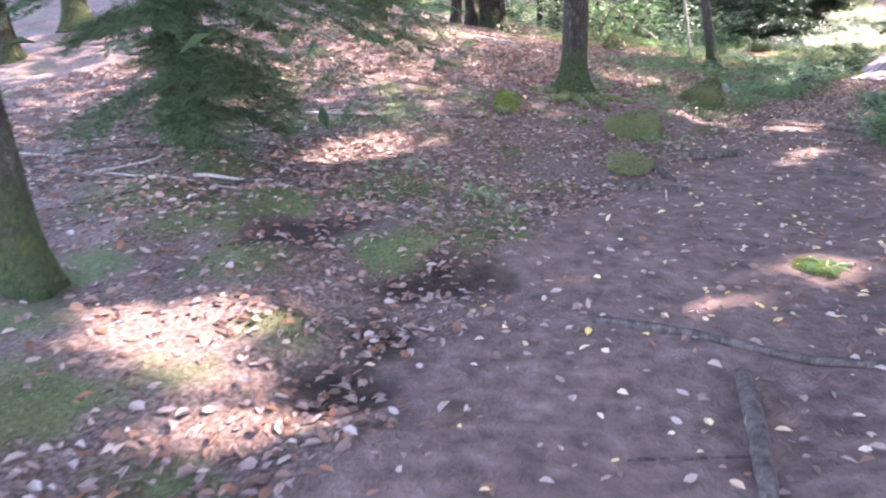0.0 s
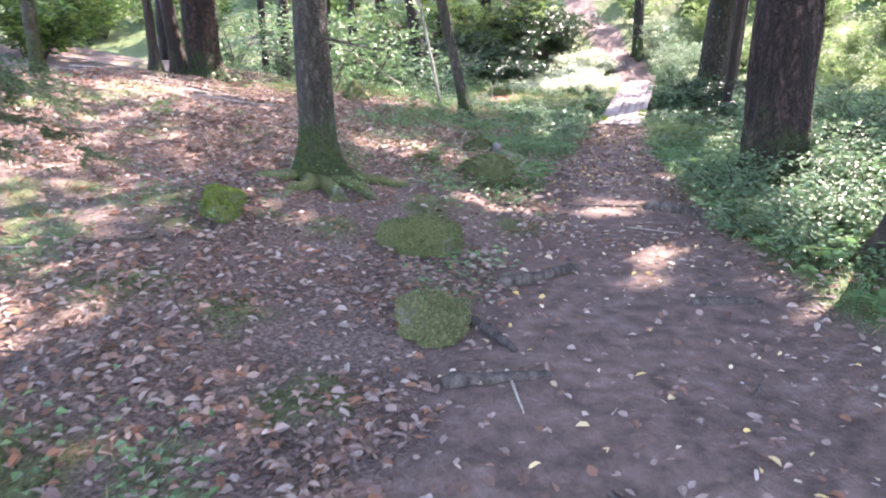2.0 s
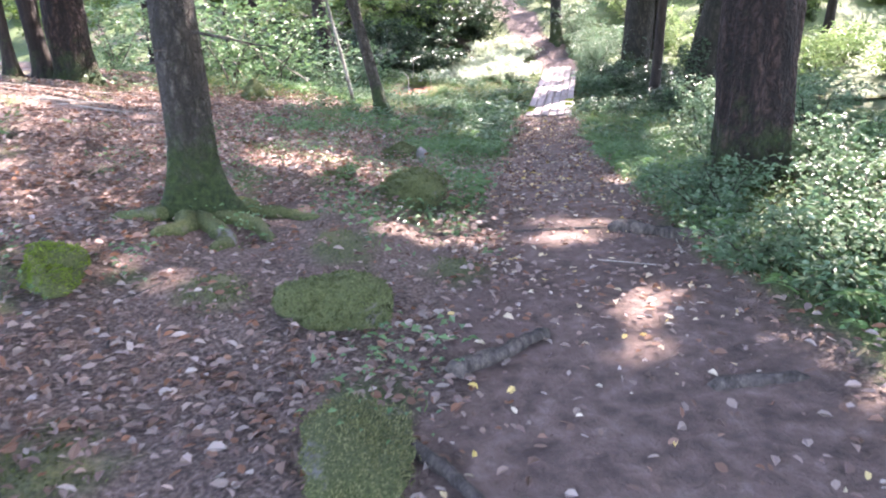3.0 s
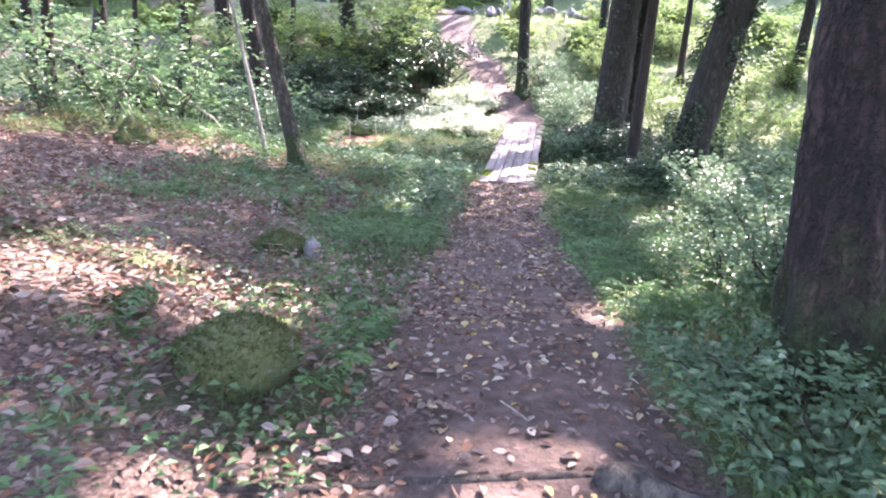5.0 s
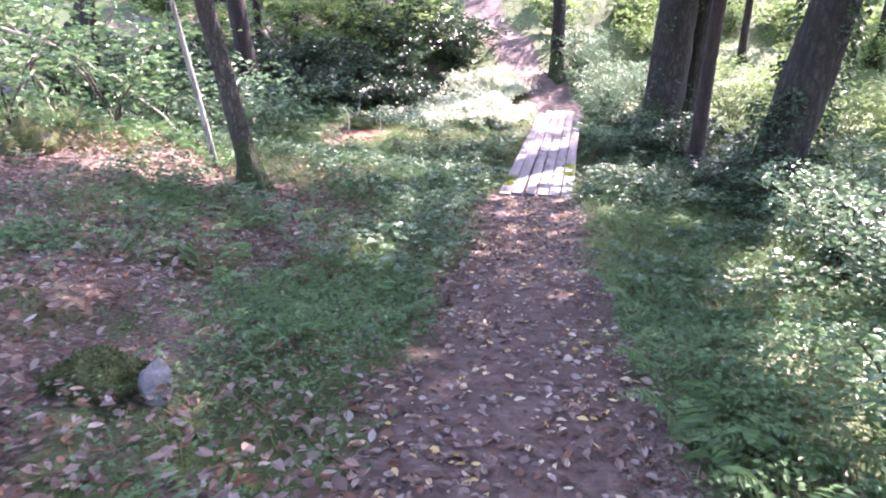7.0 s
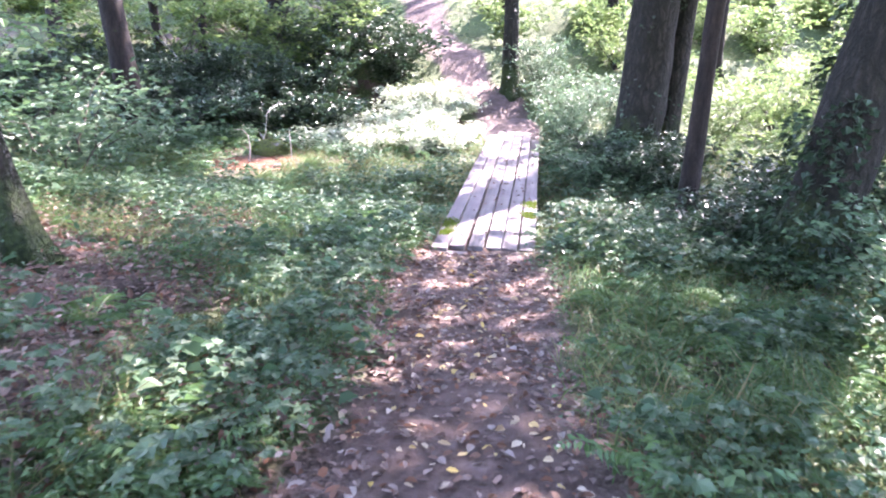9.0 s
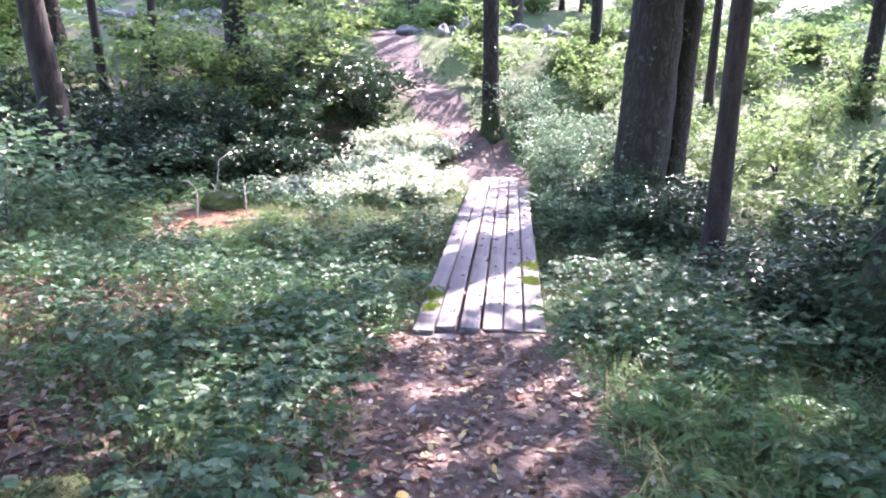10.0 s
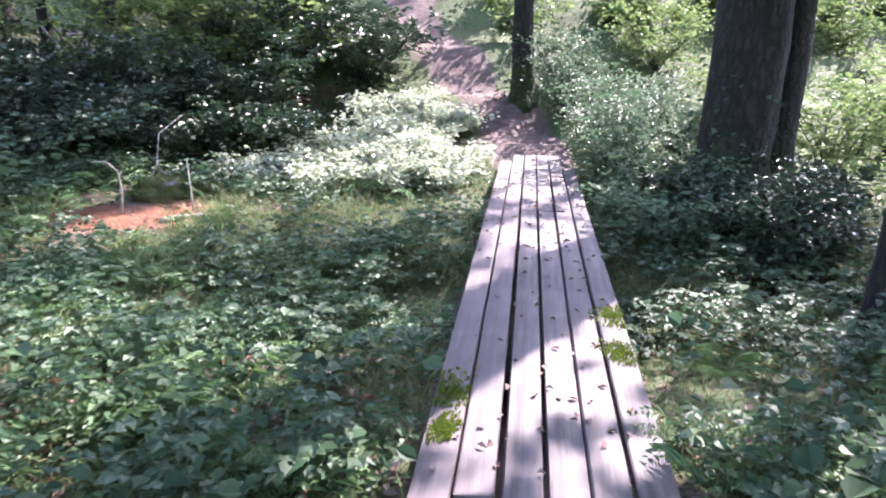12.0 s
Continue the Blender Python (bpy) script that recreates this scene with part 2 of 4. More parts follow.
def round_leaf_arrays(pos, axis, length, width, fold=0.2, droop=0.1):
    """Leaves with a rounded outline, six corners each."""
    n = len(pos)
    length, width = np.broadcast_to(length, n)[:, None], np.broadcast_to(width, n)[:, None]
    axis = unit(axis)
    side = unit(np.cross(axis, np.tile((0, 0, 1.0), (n, 1)) + RNG.normal(0, 0.35, (n, 3))))
    top = np.cross(side, axis)
    v = np.empty((n, 6, 3))
    v[:, 0], v[:, 3] = pos, pos + axis * length - top * length * droop
    for k, (a, w) in enumerate(((0.28, 0.42), (0.66, 0.4))):
        w = w * (1 + RNG.normal(0, 0.12, (n, 2)))
        mid = pos + axis * length * a
        v[:, 1 + k] = mid + side * width * w[:, :1] + top * width * fold
        v[:, 5 - k] = mid - side * width * w[:, 1:] + top * width * fold
    i = np.arange(n)[:, None] * 6
    f = np.concatenate([i + [[0, 1, 2]], i + [[0, 2, 3]], i + [[0, 3, 4]], i + [[0, 4, 5]]], 1).reshape(-1, 3)
    return v.reshape(-1, 3), f


def leaves_mesh(name, material, *args, **kw):
    v, f = leaf_arrays(*args, **kw)
    return flat_mesh(name, v, f, material)


def part(name, mesh, parent, label=""):
    ob = new(name, mesh)
    ob.parent = parent
    if label:
        ob["label"] = label
    return ob


def tube_arrays(points, radii, sides=8, wobble=0.0):
    p = np.asarray(points, float)
    n = len(p)
    t = unit(np.gradient(p, axis=0))
    ref = np.where(np.abs(t[:, 2:3]) > 0.9, [[1.0, 0, 0]], [[0, 0, 1.0]])
    a = unit(np.cross(t, ref))
    b = np.cross(t, a)
    ang = np.linspace(0, 2 * np.pi, sides, endpoint=False)
    r = np.broadcast_to(radii, n)[:, None] * (1 + (RNG.normal(0, wobble, (n, sides)) if wobble else 0))
    ring = p[:, None] + r[..., None] * (np.cos(ang)[None, :, None] * a[:, None] + np.sin(ang)[None, :, None] * b[:, None])
    v = np.concatenate([ring.reshape(-1, 3), p[:1], p[-1:]])
    f = []
    for i in range(n - 1):
        for j in range(sides):
            k = (j + 1) % sides
            f += [(i * sides + j, i * sides + k, (i + 1) * sides + k), (i * sides + j, (i + 1) * sides + k, (i + 1) * sides + j)]
    for j in range(sides):
        k = (j + 1) % sides
        f += [(n * sides, k, j), (n * sides + 1, (n - 1) * sides + j, (n - 1) * sides + k)]
    return v, np.array(f)


def join(chunks):
    vs, fs, o = [], [], 0
    for v, f in chunks:
        vs.append(v)
        fs.append(f + o)
        o += len(v)
    return np.concatenate(vs), np.concatenate(fs)


def tube_mesh(name, material, points, radii, sides=8, wobble=0.0):
    return flat_mesh(name, *tube_arrays(points, radii, sides, wobble), material, True)


GRID = RNG.random((256, 256))


def value_noise(x, y):
    """Smooth noise from 0 to 1 with cells of one metre."""
    x, y = np.asarray(x, float), np.asarray(y, float)
    i, j = np.floor(x).astype(int), np.floor(y).astype(int)
    a, b = x - i, y - j
    a, b = a * a * (3 - 2 * a), b * b * (3 - 2 * b)
    g = lambda p, q: GRID[p % 256, q % 256]
    return (g(i, j) * (1 - a) + g(i + 1, j) * a) * (1 - b) + (g(i, j + 1) * (1 - a) + g(i + 1, j + 1) * a) * b


# ---- the lie of the land ----
def table_at(x, table):
    """Smooth value at x from rows of (place, value)."""
    a = np.array(table)
    x = np.clip(np.asarray(x, float), a[0, 0], a[-1, 0])
    i = np.clip(np.searchsorted(a[:, 0], x) - 1, 0, len(a) - 2)
    k = (x - a[i, 0]) / (a[i + 1, 0] - a[i, 0])
    return a[i, 1] + (a[i + 1, 1] - a[i, 1]) * k * k * (3 - 2 * k)


def ramp(x, a, b):
    k = np.clip((x - a) / (b - a), 0, 1)
    return k * k * (3 - 2 * k)


# heights along the way (u), and the way's own line across it (v)
PROFILE = [(-60, 1.5), (-14, 0.1), (-3, 0.03), (0, -0.02), (3, -0.15), (7, -0.19), (10, -0.15), (13, -0.38), (15, -0.52), (17, -0.6), (19.2, -0.62), (21.5, -0.75), (23.5, -0.62),
           (25, -0.5), (27.3, -0.27), (28.5, 0.0), (30, 0.6), (32, 1.5), (36, 3.15), (37, 3.4), (40, 3.5), (48, 5.6), (80, 17.0), (160, 40.0)]
LINE = [(-30, 1.2), (-4, 0.9), (0, 0.7), (5, 0.35), (10, 0.42), (13, 0.58), (16, 0.8), (19.3, 1.02), (27.3, 2.14), (29, 2.0), (31, 1.2), (34, 0.2), (40, -1.5)]


# scraped hollows: x, y, radius, depth
HOLLOWS = [(-0.42, 2.58, 0.26, 0.09), (-0.28, 3.05, 0.2, 0.05), (0.1, 3.85, 0.3, 0.08), (-0.25, 3.75, 0.22, 0.06), (-0.95, 4.3, 0.3, 0.07), (7.0, 15.6, 0.24, 0.14), (6.65, 16.05, 0.3, 0.1), (-0.7, 4.5, 0.25, 0.06)]
# moss-grown swellings of the ground: x, y, radius, height
MOUNDS = [(-1.55, 4.35, 0.42, 0.12), (-1.2, 5.0, 0.4, 0.1), (-2.05, 4.9, 0.5, 0.13), (-0.05, 4.2, 0.38, 0.08), (-0.75, 2.95, 0.25, 0.05), (-1.1, 3.75, 0.3, 0.07), (-1.9, 6.0, 0.5, 0.12), (-0.3, 5.6, 0.4, 0.05), (1.5, 8.2, 0.2, 0.07), (3.05, 8.15, 0.2, 0.07),
          (0.7, 6.9, 0.3, 0.05), (0.9, 5.9, 0.3, 0.04), (2.45, 8.6, 0.3, 0.07), (0.1, 7.2, 0.35, 0.05), (3.3, 11.6, 0.45, 0.08), (5.2, 14.2, 0.45, 0.09), (2.6, 12.2, 0.5, 0.08), (4.0, 13.2, 0.4, 0.07), (-2.9, 8.0, 0.6, 0.1), (-1.6, 2.2, 0.3, 0.05)]


def along(x, y):
    return 0.5 * x + 0.866 * y, 0.866 * x - 0.5 * y + 1.0


def place(u, v):
    v -= 1.0
    return 0.5 * u + 0.866 * v, 0.866 * u - 0.5 * v


def lay(x, y):
    """Height of the bare ground, without small bumps."""
    u, v = along(x, y)
    z = table_at(u, PROFILE)
    left = np.maximum(0.0, -0.7 - v)
    right = np.maximum(0.0, v - 1.1)
    z += 0.19 * left / (1 + 0.03 * left) * ramp(u, 4, 11) * (1 - 0.8 * ramp(u, 18, 23))
    z += 0.05 * left * (1 - ramp(u, 4, 11))
    z += 0.22 * right / (1 + 0.12 * right) * (1 - 0.95 * ramp(u, 10.5, 14.5)) * ramp(u, -3, 3)
    z -= 0.14 * np.exp(-((u - 22.2 + 0.1 * v) / 1.1) ** 2)
    for hx, hy, r, tall in MOUNDS:
        z += tall * np.exp(-((x - hx) ** 2 + (y - hy) ** 2) / (r * r * 0.6))
    for hx, hy, r, deep in HOLLOWS:
        z -= deep * np.exp(-((x - hx) ** 2 + (y - hy) ** 2) / (r * r))
    return z


def axis_steps(a, b, fine, far):
    core = np.arange(a, b, fine)
    out, step, d = [], fine, 0.0
    while d < far:
        step *= 1.18
        d += step
        out.append(d)
    out = np.array(out)
    return np.concatenate([(a - out)[::-1], core, core[-1] + out])


XS, YS = axis_steps(-5.0, 18.0, 0.11, 320), axis_steps(0.5, 28.0, 0.11, 320)
GX, GY = np.meshgrid(XS, YS, indexing="ij")
GU, GV = along(GX, GY)
BUMPS = (value_noise(GX * 1.1, GY * 1.1) - 0.5) * 0.12 + (value_noise(GX * 3.1 + 40, GY * 3.1) - 0.5) * 0.06 + (value_noise(GX * 8 + 9, GY * 8) - 0.5) * 0.025
OFFWAY = ramp(np.abs(GV - table_at(GU, LINE)), 0.35, 1.3)
GZ = lay(GX, GY) + BUMPS * (0.3 + 0.7 * OFFWAY)


def height(x, y):
    """Height of the ground with its bumps."""
    x, y = np.asarray(x, float), np.asarray(y, float)
    i = np.clip(np.searchsorted(XS, x) - 1, 0, len(XS) - 2)
    j = np.clip(np.searchsorted(YS, y) - 1, 0, len(YS) - 2)
    a, b = (x - XS[i]) / (XS[i + 1] - XS[i]), (y - YS[j]) / (YS[j + 1] - YS[j])
    return (GZ[i, j] * (1 - a) + GZ[i + 1, j] * a) * (1 - b) + (GZ[i, j + 1] * (1 - a) + GZ[i + 1, j + 1] * a) * b


def way_half(u):
    return table_at(u, [(-20, 1.0), (0, 1.05), (6, 0.95), (7.5, 0.8), (9, 0.5), (13, 0.44), (15, 0.42), (17, 0.38), (19, 0.4), (20, 0.15), (26.5, 0.15), (27.5, 0.45), (30, 0.34), (34, 0.36)])


def trodden(x, y):
    u, v = along(x, y)
    d = np.abs(v - table_at(u, LINE)) - way_half(u) + (value_noise(x * 2.2, y * 2.2) - 0.5) * 0.45
    return (1 - ramp(d, -0.1, 0.3)) * (1 - ramp(u, 36, 37))


def lush(x, y):
    """How green the ground is: 0 bare litter, 1 thick growth."""
    u, v = along(x, y)
    c, w = table_at(u, LINE), way_half(u)
    right = ramp(v - c - w, 0.0, 0.5) * ramp(u, 4.5, 7.5)
    left = ramp(c - w - v, 0.0, 0.45) * ramp(u, 8.0, 11.5) * (1 - (1 - ramp(u, 17.0, 19.5)) * ramp(-v, 0.5, 1.6) * 0.8)
    far = ramp(u, 19, 22)
    g = np.maximum(np.maximum(right, left), far * ramp(np.abs(v - c) - w, 0.0, 0.5))
    g = np.maximum(g, 0.6 * ramp(value_noise(x * 0.9 + 5, y * 0.9) * 0.6 + value_noise(x * 2.7, y * 2.7 + 9) * 0.4, 0.42, 0.7) * ramp(np.abs(v - c) - w, -0.2, 0.3))
    g *= 1 - 0.6 * ramp(value_noise(x * 1.3 + 17, y * 1.3 + 4) * 0.6 + value_noise(x * 3.7 + 2, y * 3.7) * 0.4, 0.5, 0.68) * (1 - 0.6 * ramp(v - c, 0.3, 0.8))
    return g * (1 - ochre(x, y)) * (1 - peat(x, y))


def ochre(x, y):
    return 1 - ramp(np.hypot((x - 9.3) / 1.15, (y - 22.3) / 0.45) + (value_noise(x * 3, y * 3) - 0.5) * 0.7, 0.55, 0.95)


def peat(x, y):
    """Scraped hollows of dark wet peat."""
    g = np.zeros(np.shape(x))
    for hx, hy, r, _ in HOLLOWS:
        d = np.hypot(x - hx, y - hy) / r + (value_noise(x * 6, y * 6) - 0.5) * 0.9
        g = np.maximum(g, 1 - ramp(d, 0.6, 1.05))
    return g


def mossy(x, y):
    """Where moss covers the mounds."""
    g = np.zeros(np.shape(x))
    for hx, hy, r, _ in MOUNDS:
        d = np.hypot(x - hx, y - hy) / r + (value_noise(x * 5 + 3, y * 5) - 0.5) * 0.7 + (value_noise(x * 14, y * 14) - 0.5) * 0.5
        g = np.maximum(g, 1 - ramp(d, 0.55, 1.1))
    return g * (1 - peat(x, y))


def gravel(x, y):
    u, v = along(x, y)
    return ramp(u, 36.9, 37.1) * (1 - ramp(u, 39.2, 39.6))


def build_ground():
    nx, ny = GX.shape
    i = np.arange((nx - 1) * ny).reshape(nx - 1, ny)[:, :-1].ravel()
    me = flat_mesh("ground", np.stack([GX, GY, GZ], -1).reshape(-1, 3), np.stack([i, i + ny, i + ny + 1, i + 1], 1), SOIL, True)
    for name, fn in (("trodden", trodden), ("lush", lush), ("gravel", gravel), ("ochre", ochre), ("peat", peat), ("mossy", mossy)):
        a = me.attributes.new(name, "FLOAT", "POINT")
        a.data.foreach_set("value", fn(GX, GY).astype(np.float32).ravel())
    return tagged(new("ground", me), "bare purple-brown woodland soil with leaf litter and mossy turf", "ground", kind="structure")


build_ground()

# ---- the plank bridge ----
NEAR, FAR = Vector((9.78, 16.72, -0.6)), Vector((14.71, 23.07, -0.17))
BRIDGE_W = 0.97


def box_mesh(name, sx, sy, sz, material, bevel=0.006, seed=0):
    """A sawn board with eased edges and a slightly uneven run."""
    r = np.random.default_rng(seed)
    bm = bmesh.new()
    bmesh.ops.create_cube(bm, size=1.0)
    bmesh.ops.scale(bm, vec=(sx, sy, sz), verts=bm.verts)
    bmesh.ops.bevel(bm, geom=bm.edges[:], offset=bevel, segments=1, affect="EDGES")
    for v in bm.verts:
        v.co.x += r.normal(0, 0.002)
        v.co.z += r.normal(0, 0.0015)
        v.co.y += r.normal(0, 0.012)
    me = bpy.data.meshes.new(name)
    bm.to_mesh(me)
    bm.free()
    me.materials.append(material)
    return me


def build_bridge():
    d = FAR - NEAR
    length, turn = d.length, math.degrees(math.atan2(-d.x, d.y))
    rise = math.degrees(math.asin(d.z / length))
    base = new("plank_bridge")
    base.matrix_world = pose(*NEAR, rise, 0, turn)
    tagged(base, "narrow footbridge of six weathered grey boards over a boggy creek", "footbridge")
    w = BRIDGE_W / 6
    joints = (0.0, length * 0.56, length)
    for i in range(6):
        for s in range(2):
            a, b = joints[s] + (0.008 if s else 0.0), joints[s + 1]
            if i == 5 and s == 1:
                b -= 0.95
            if i == 0 and s == 1:
                b -= 0.6
            if i == 0 and s == 0:
                a -= 0.1
            p = part("plank", box_mesh("plank", w - 0.018, b - a, 0.045, PLANK, seed=i * 2 + s), base)
            p.location = ((i - 2.5) * w + rnd(-0.003, 0.003), (a + b) / 2, rnd(-0.004, 0.004))
            p.rotation_euler = (0, radians(rnd(-0.9, 0.9)), radians(rnd(-0.12, 0.12)))
    for x in (-0.36, 0.36):
        p = part("beam", box_mesh("beam", 0.14, length - 0.1, 0.13, DEADWOOD, 0.012, 40), base)
        p.location = (x, length / 2, -0.092)
    for y in (0.06, length * 0.56, length - 0.15):
        p = part("sleeper", box_mesh("sleeper", BRIDGE_W + 0.12, 0.16, 0.12, DEADWOOD, 0.012, 41), base)
        p.location = (0, y, -0.21)
    p = part("threshold_board", box_mesh("threshold_board", 0.56, 0.11, 0.04, PLANK, 0.006, 43), base)
    p.location = (-0.3, -0.115, -0.035)
    for x, y, r in ((0.4, 1.32, 0.09), (0.41, 1.85, 0.1), (-0.41, 0.75, 0.09), (-0.4, 0.42, 0.06)):
        n = 420
        ang, rad = rnd(0, 6.28, n), r * 1.5 * rnd(0, 1, n)
        rad = rad * (0.55 + 0.9 * value_noise(ang * 1.6 + x * 9, ang * 0 + y * 7))
        pos = np.stack([np.clip(x + rad * np.cos(ang) * 0.8, -0.46, 0.46), y + rad * np.sin(ang) * 1.3, np.full(n, 0.021)], 1)
        part("moss_patch", leaves_mesh("moss_patch", MOSS_LIME, pos, np.stack([RNG.normal(0, 0.5, n), RNG.normal(0, 0.5, n), np.ones(n)], 1), rnd(0.012, 0.03, n), 0.012), base, "lime-green cushion of moss")
    return base


build_bridge()
water_pts = [(13.4, 18.6), (14.6, 17.9), (16.2, 16.9), (18.0, 16.0), (20.5, 14.5)]


def build_creek():
    p = np.array(water_pts)
    t = unit(np.gradient(p, axis=0))
    s = np.stack([-t[:, 1], t[:, 0]], 1)
    rows = []
    for q, n in zip(p, s):
        z = float(lay(q[0], q[1])) + 0.02
        rows += [(q[0] + n[0] * k, q[1] + n[1] * k, z) for k in (-0.6, 0, 0.6)]
    f = [(i * 3 + j, i * 3 + j + 1, i * 3 + j + 4, i * 3 + j + 3) for i in range(len(p) - 1) for j in range(2)]
    tagged(new("water", flat_mesh("water", rows, f, WATER, True)), "still shallow brown creek water in a ditch", "creek", kind="structure")


build_creek()

# ---- trees ----
# where the sun comes down through gaps in the canopy: x, y, radius
GAPS = [(13.2, 24.2, 2.7), (15.4, 24.6, 1.5), (18.4, 28.2, 2.1), (20.0, 25.0, 3.0), (22.5, 22.0, 3.5), (14.6, 23.6, 1.2), (11.3, 22.6, 0.8), (3.4, 8.75, 0.3), (4.2, 8.5, 0.35), (2.9, 8.9, 0.25), (3.0, 11.2, 0.7), (3.7, 10.7, 0.45), (9.9, 17.2, 0.2),
        (9.3, 22.3, 0.9), (-0.3, 14, 0.9), (1.2, 15.8, 1.1), (2.4, 17.9, 1.0), (2.2, 3.95, 0.3), (1.5, 3.5, 0.22), (-1.25, 2.9, 0.45), (-0.8, 2.3, 0.3), (-0.8, 6.7, 0.45), (7.0, 9.7, 0.5), (8.5, 11.5, 0.55), (9.5, 13.0, 0.5), (7.8, 10.8, 0.45), (10.5, 14.0, 0.5), (8.9, 12.3, 0.3), (6.3, 14.2, 0.3), (8.3, 17.4, 0.25), (9.8, 15.3, 0.25), (5.0, 7.0, 0.45), (5.7, 7.6, 0.4), (5.3, 17.5, 0.8),
        (8.4, 19.6, 0.35), (15.6, 22.2, 0.9), (16.2, 25.6, 0.8), (14.5, 21.0, 0.5), (3.2, 6.7, 0.22), (3.7, 7.2, 0.3),
        (7.0, 9.6, 0.5), (7.5, 10.3, 0.4), (5.2, 7.0, 0.65), (4.7, 6.5, 0.6), (4.4, 5.8, 0.55), (5.6, 7.7, 0.5), (8.3, 11.2, 0.7), (9.2, 12.4, 0.7), (10.2, 13.5, 0.6), (6.2, 10.2, 0.4), (4.3, 19.2, 1.1), (3.2, 18.4, 0.8), (6.0, 20.6, 0.7),
        (15.0, 21.6, 1.2), (16.5, 24.0, 1.4), (12.6, 23.4, 1.2), (12.9, 26.3, 1.0), (13.2, 25.4, 1.1), (11.6, 27.4, 0.8), (13.9, 27.2, 0.7), (9.6, 28.4, 0.7), (8.0, 29.6, 1.0),  (11.6, 19.4, 0.3), (12.9, 21.0, 0.35)]


def open_sky(p):
    """Which points leave the gaps free."""
    keep = np.ones(len(p), bool)
    s = np.array(SUN)
    for x, y, r in GAPS:
        d = p - np.array((x, y, float(lay(x, y))))
        k = d @ s
        keep &= np.linalg.norm(d - k[:, None] * s, axis=1) > r
    return keep


def trunk_arrays(r, h, lean, sides, rings, flare, lobes, rough, bend=0.0):
    z = np.concatenate([np.linspace(-0.35, 0.6, rings // 3), np.linspace(0.6, h, rings - rings // 3 + 1)[1:]])
    ang = np.linspace(0, 2 * np.pi, sides, endpoint=False)
    Z, A = np.meshgrid(z, ang, indexing="ij")
    taper = r * (1 - 0.75 * np.clip(Z / h, 0, 1))
    phase = rnd(0, 6.28)
    root = np.exp(-np.maximum(Z + 0.1, 0) / 0.22)
    lob = np.maximum(0, np.cos(A * lobes / 2 + phase)) ** 2 * 1.2 + np.maximum(0, np.cos(A * (lobes // 2 + 1) + phase * 2)) * 0.5
    R = taper * (1 + flare * root * (0.35 + lob)) * (1 + rough * (value_noise(A * sides / 6.28 * 0.35 + phase * 9, Z * 3) - 0.5) + 0.12 * (value_noise(np.cos(A) * 2 + 9, Z * 1.2 + phase) - 0.5))
    sway = bend * np.sin(Z * 0.9 + phase)
    X = R * np.cos(A) + lean[0] * Z + sway * 0.7
    Y = R * np.sin(A) + lean[1] * Z + sway * 0.7
    n = len(z)
    i, j = np.meshgrid(np.arange(n - 1), np.arange(sides), indexing="ij")
    k = (j + 1) % sides
    f = np.stack([i * sides + j, i * sides + k, (i + 1) * sides + k, (i + 1) * sides + j], -1).reshape(-1, 4)
    moss = np.clip(1.1 - Z / 0.8, 0, 1).ravel()
    return np.stack([X, Y, Z], -1).reshape(-1, 3), f, moss


def limb_points(start, az, length, rise, n=7, sag=0.0):
    t = np.linspace(0, 1, n)
    d = np.array((math.cos(az), math.sin(az)))
    p = np.empty((n, 3))
    wob = np.cumsum(RNG.normal(0, 0.05 * length / n, (n, 3)), 0)
    p[:, :2] = np.array(start)[:2] + d * (t * length)[:, None]
    p[:, 2] = start[2] + rise * t * length - sag * length * t * t
    return p + wob


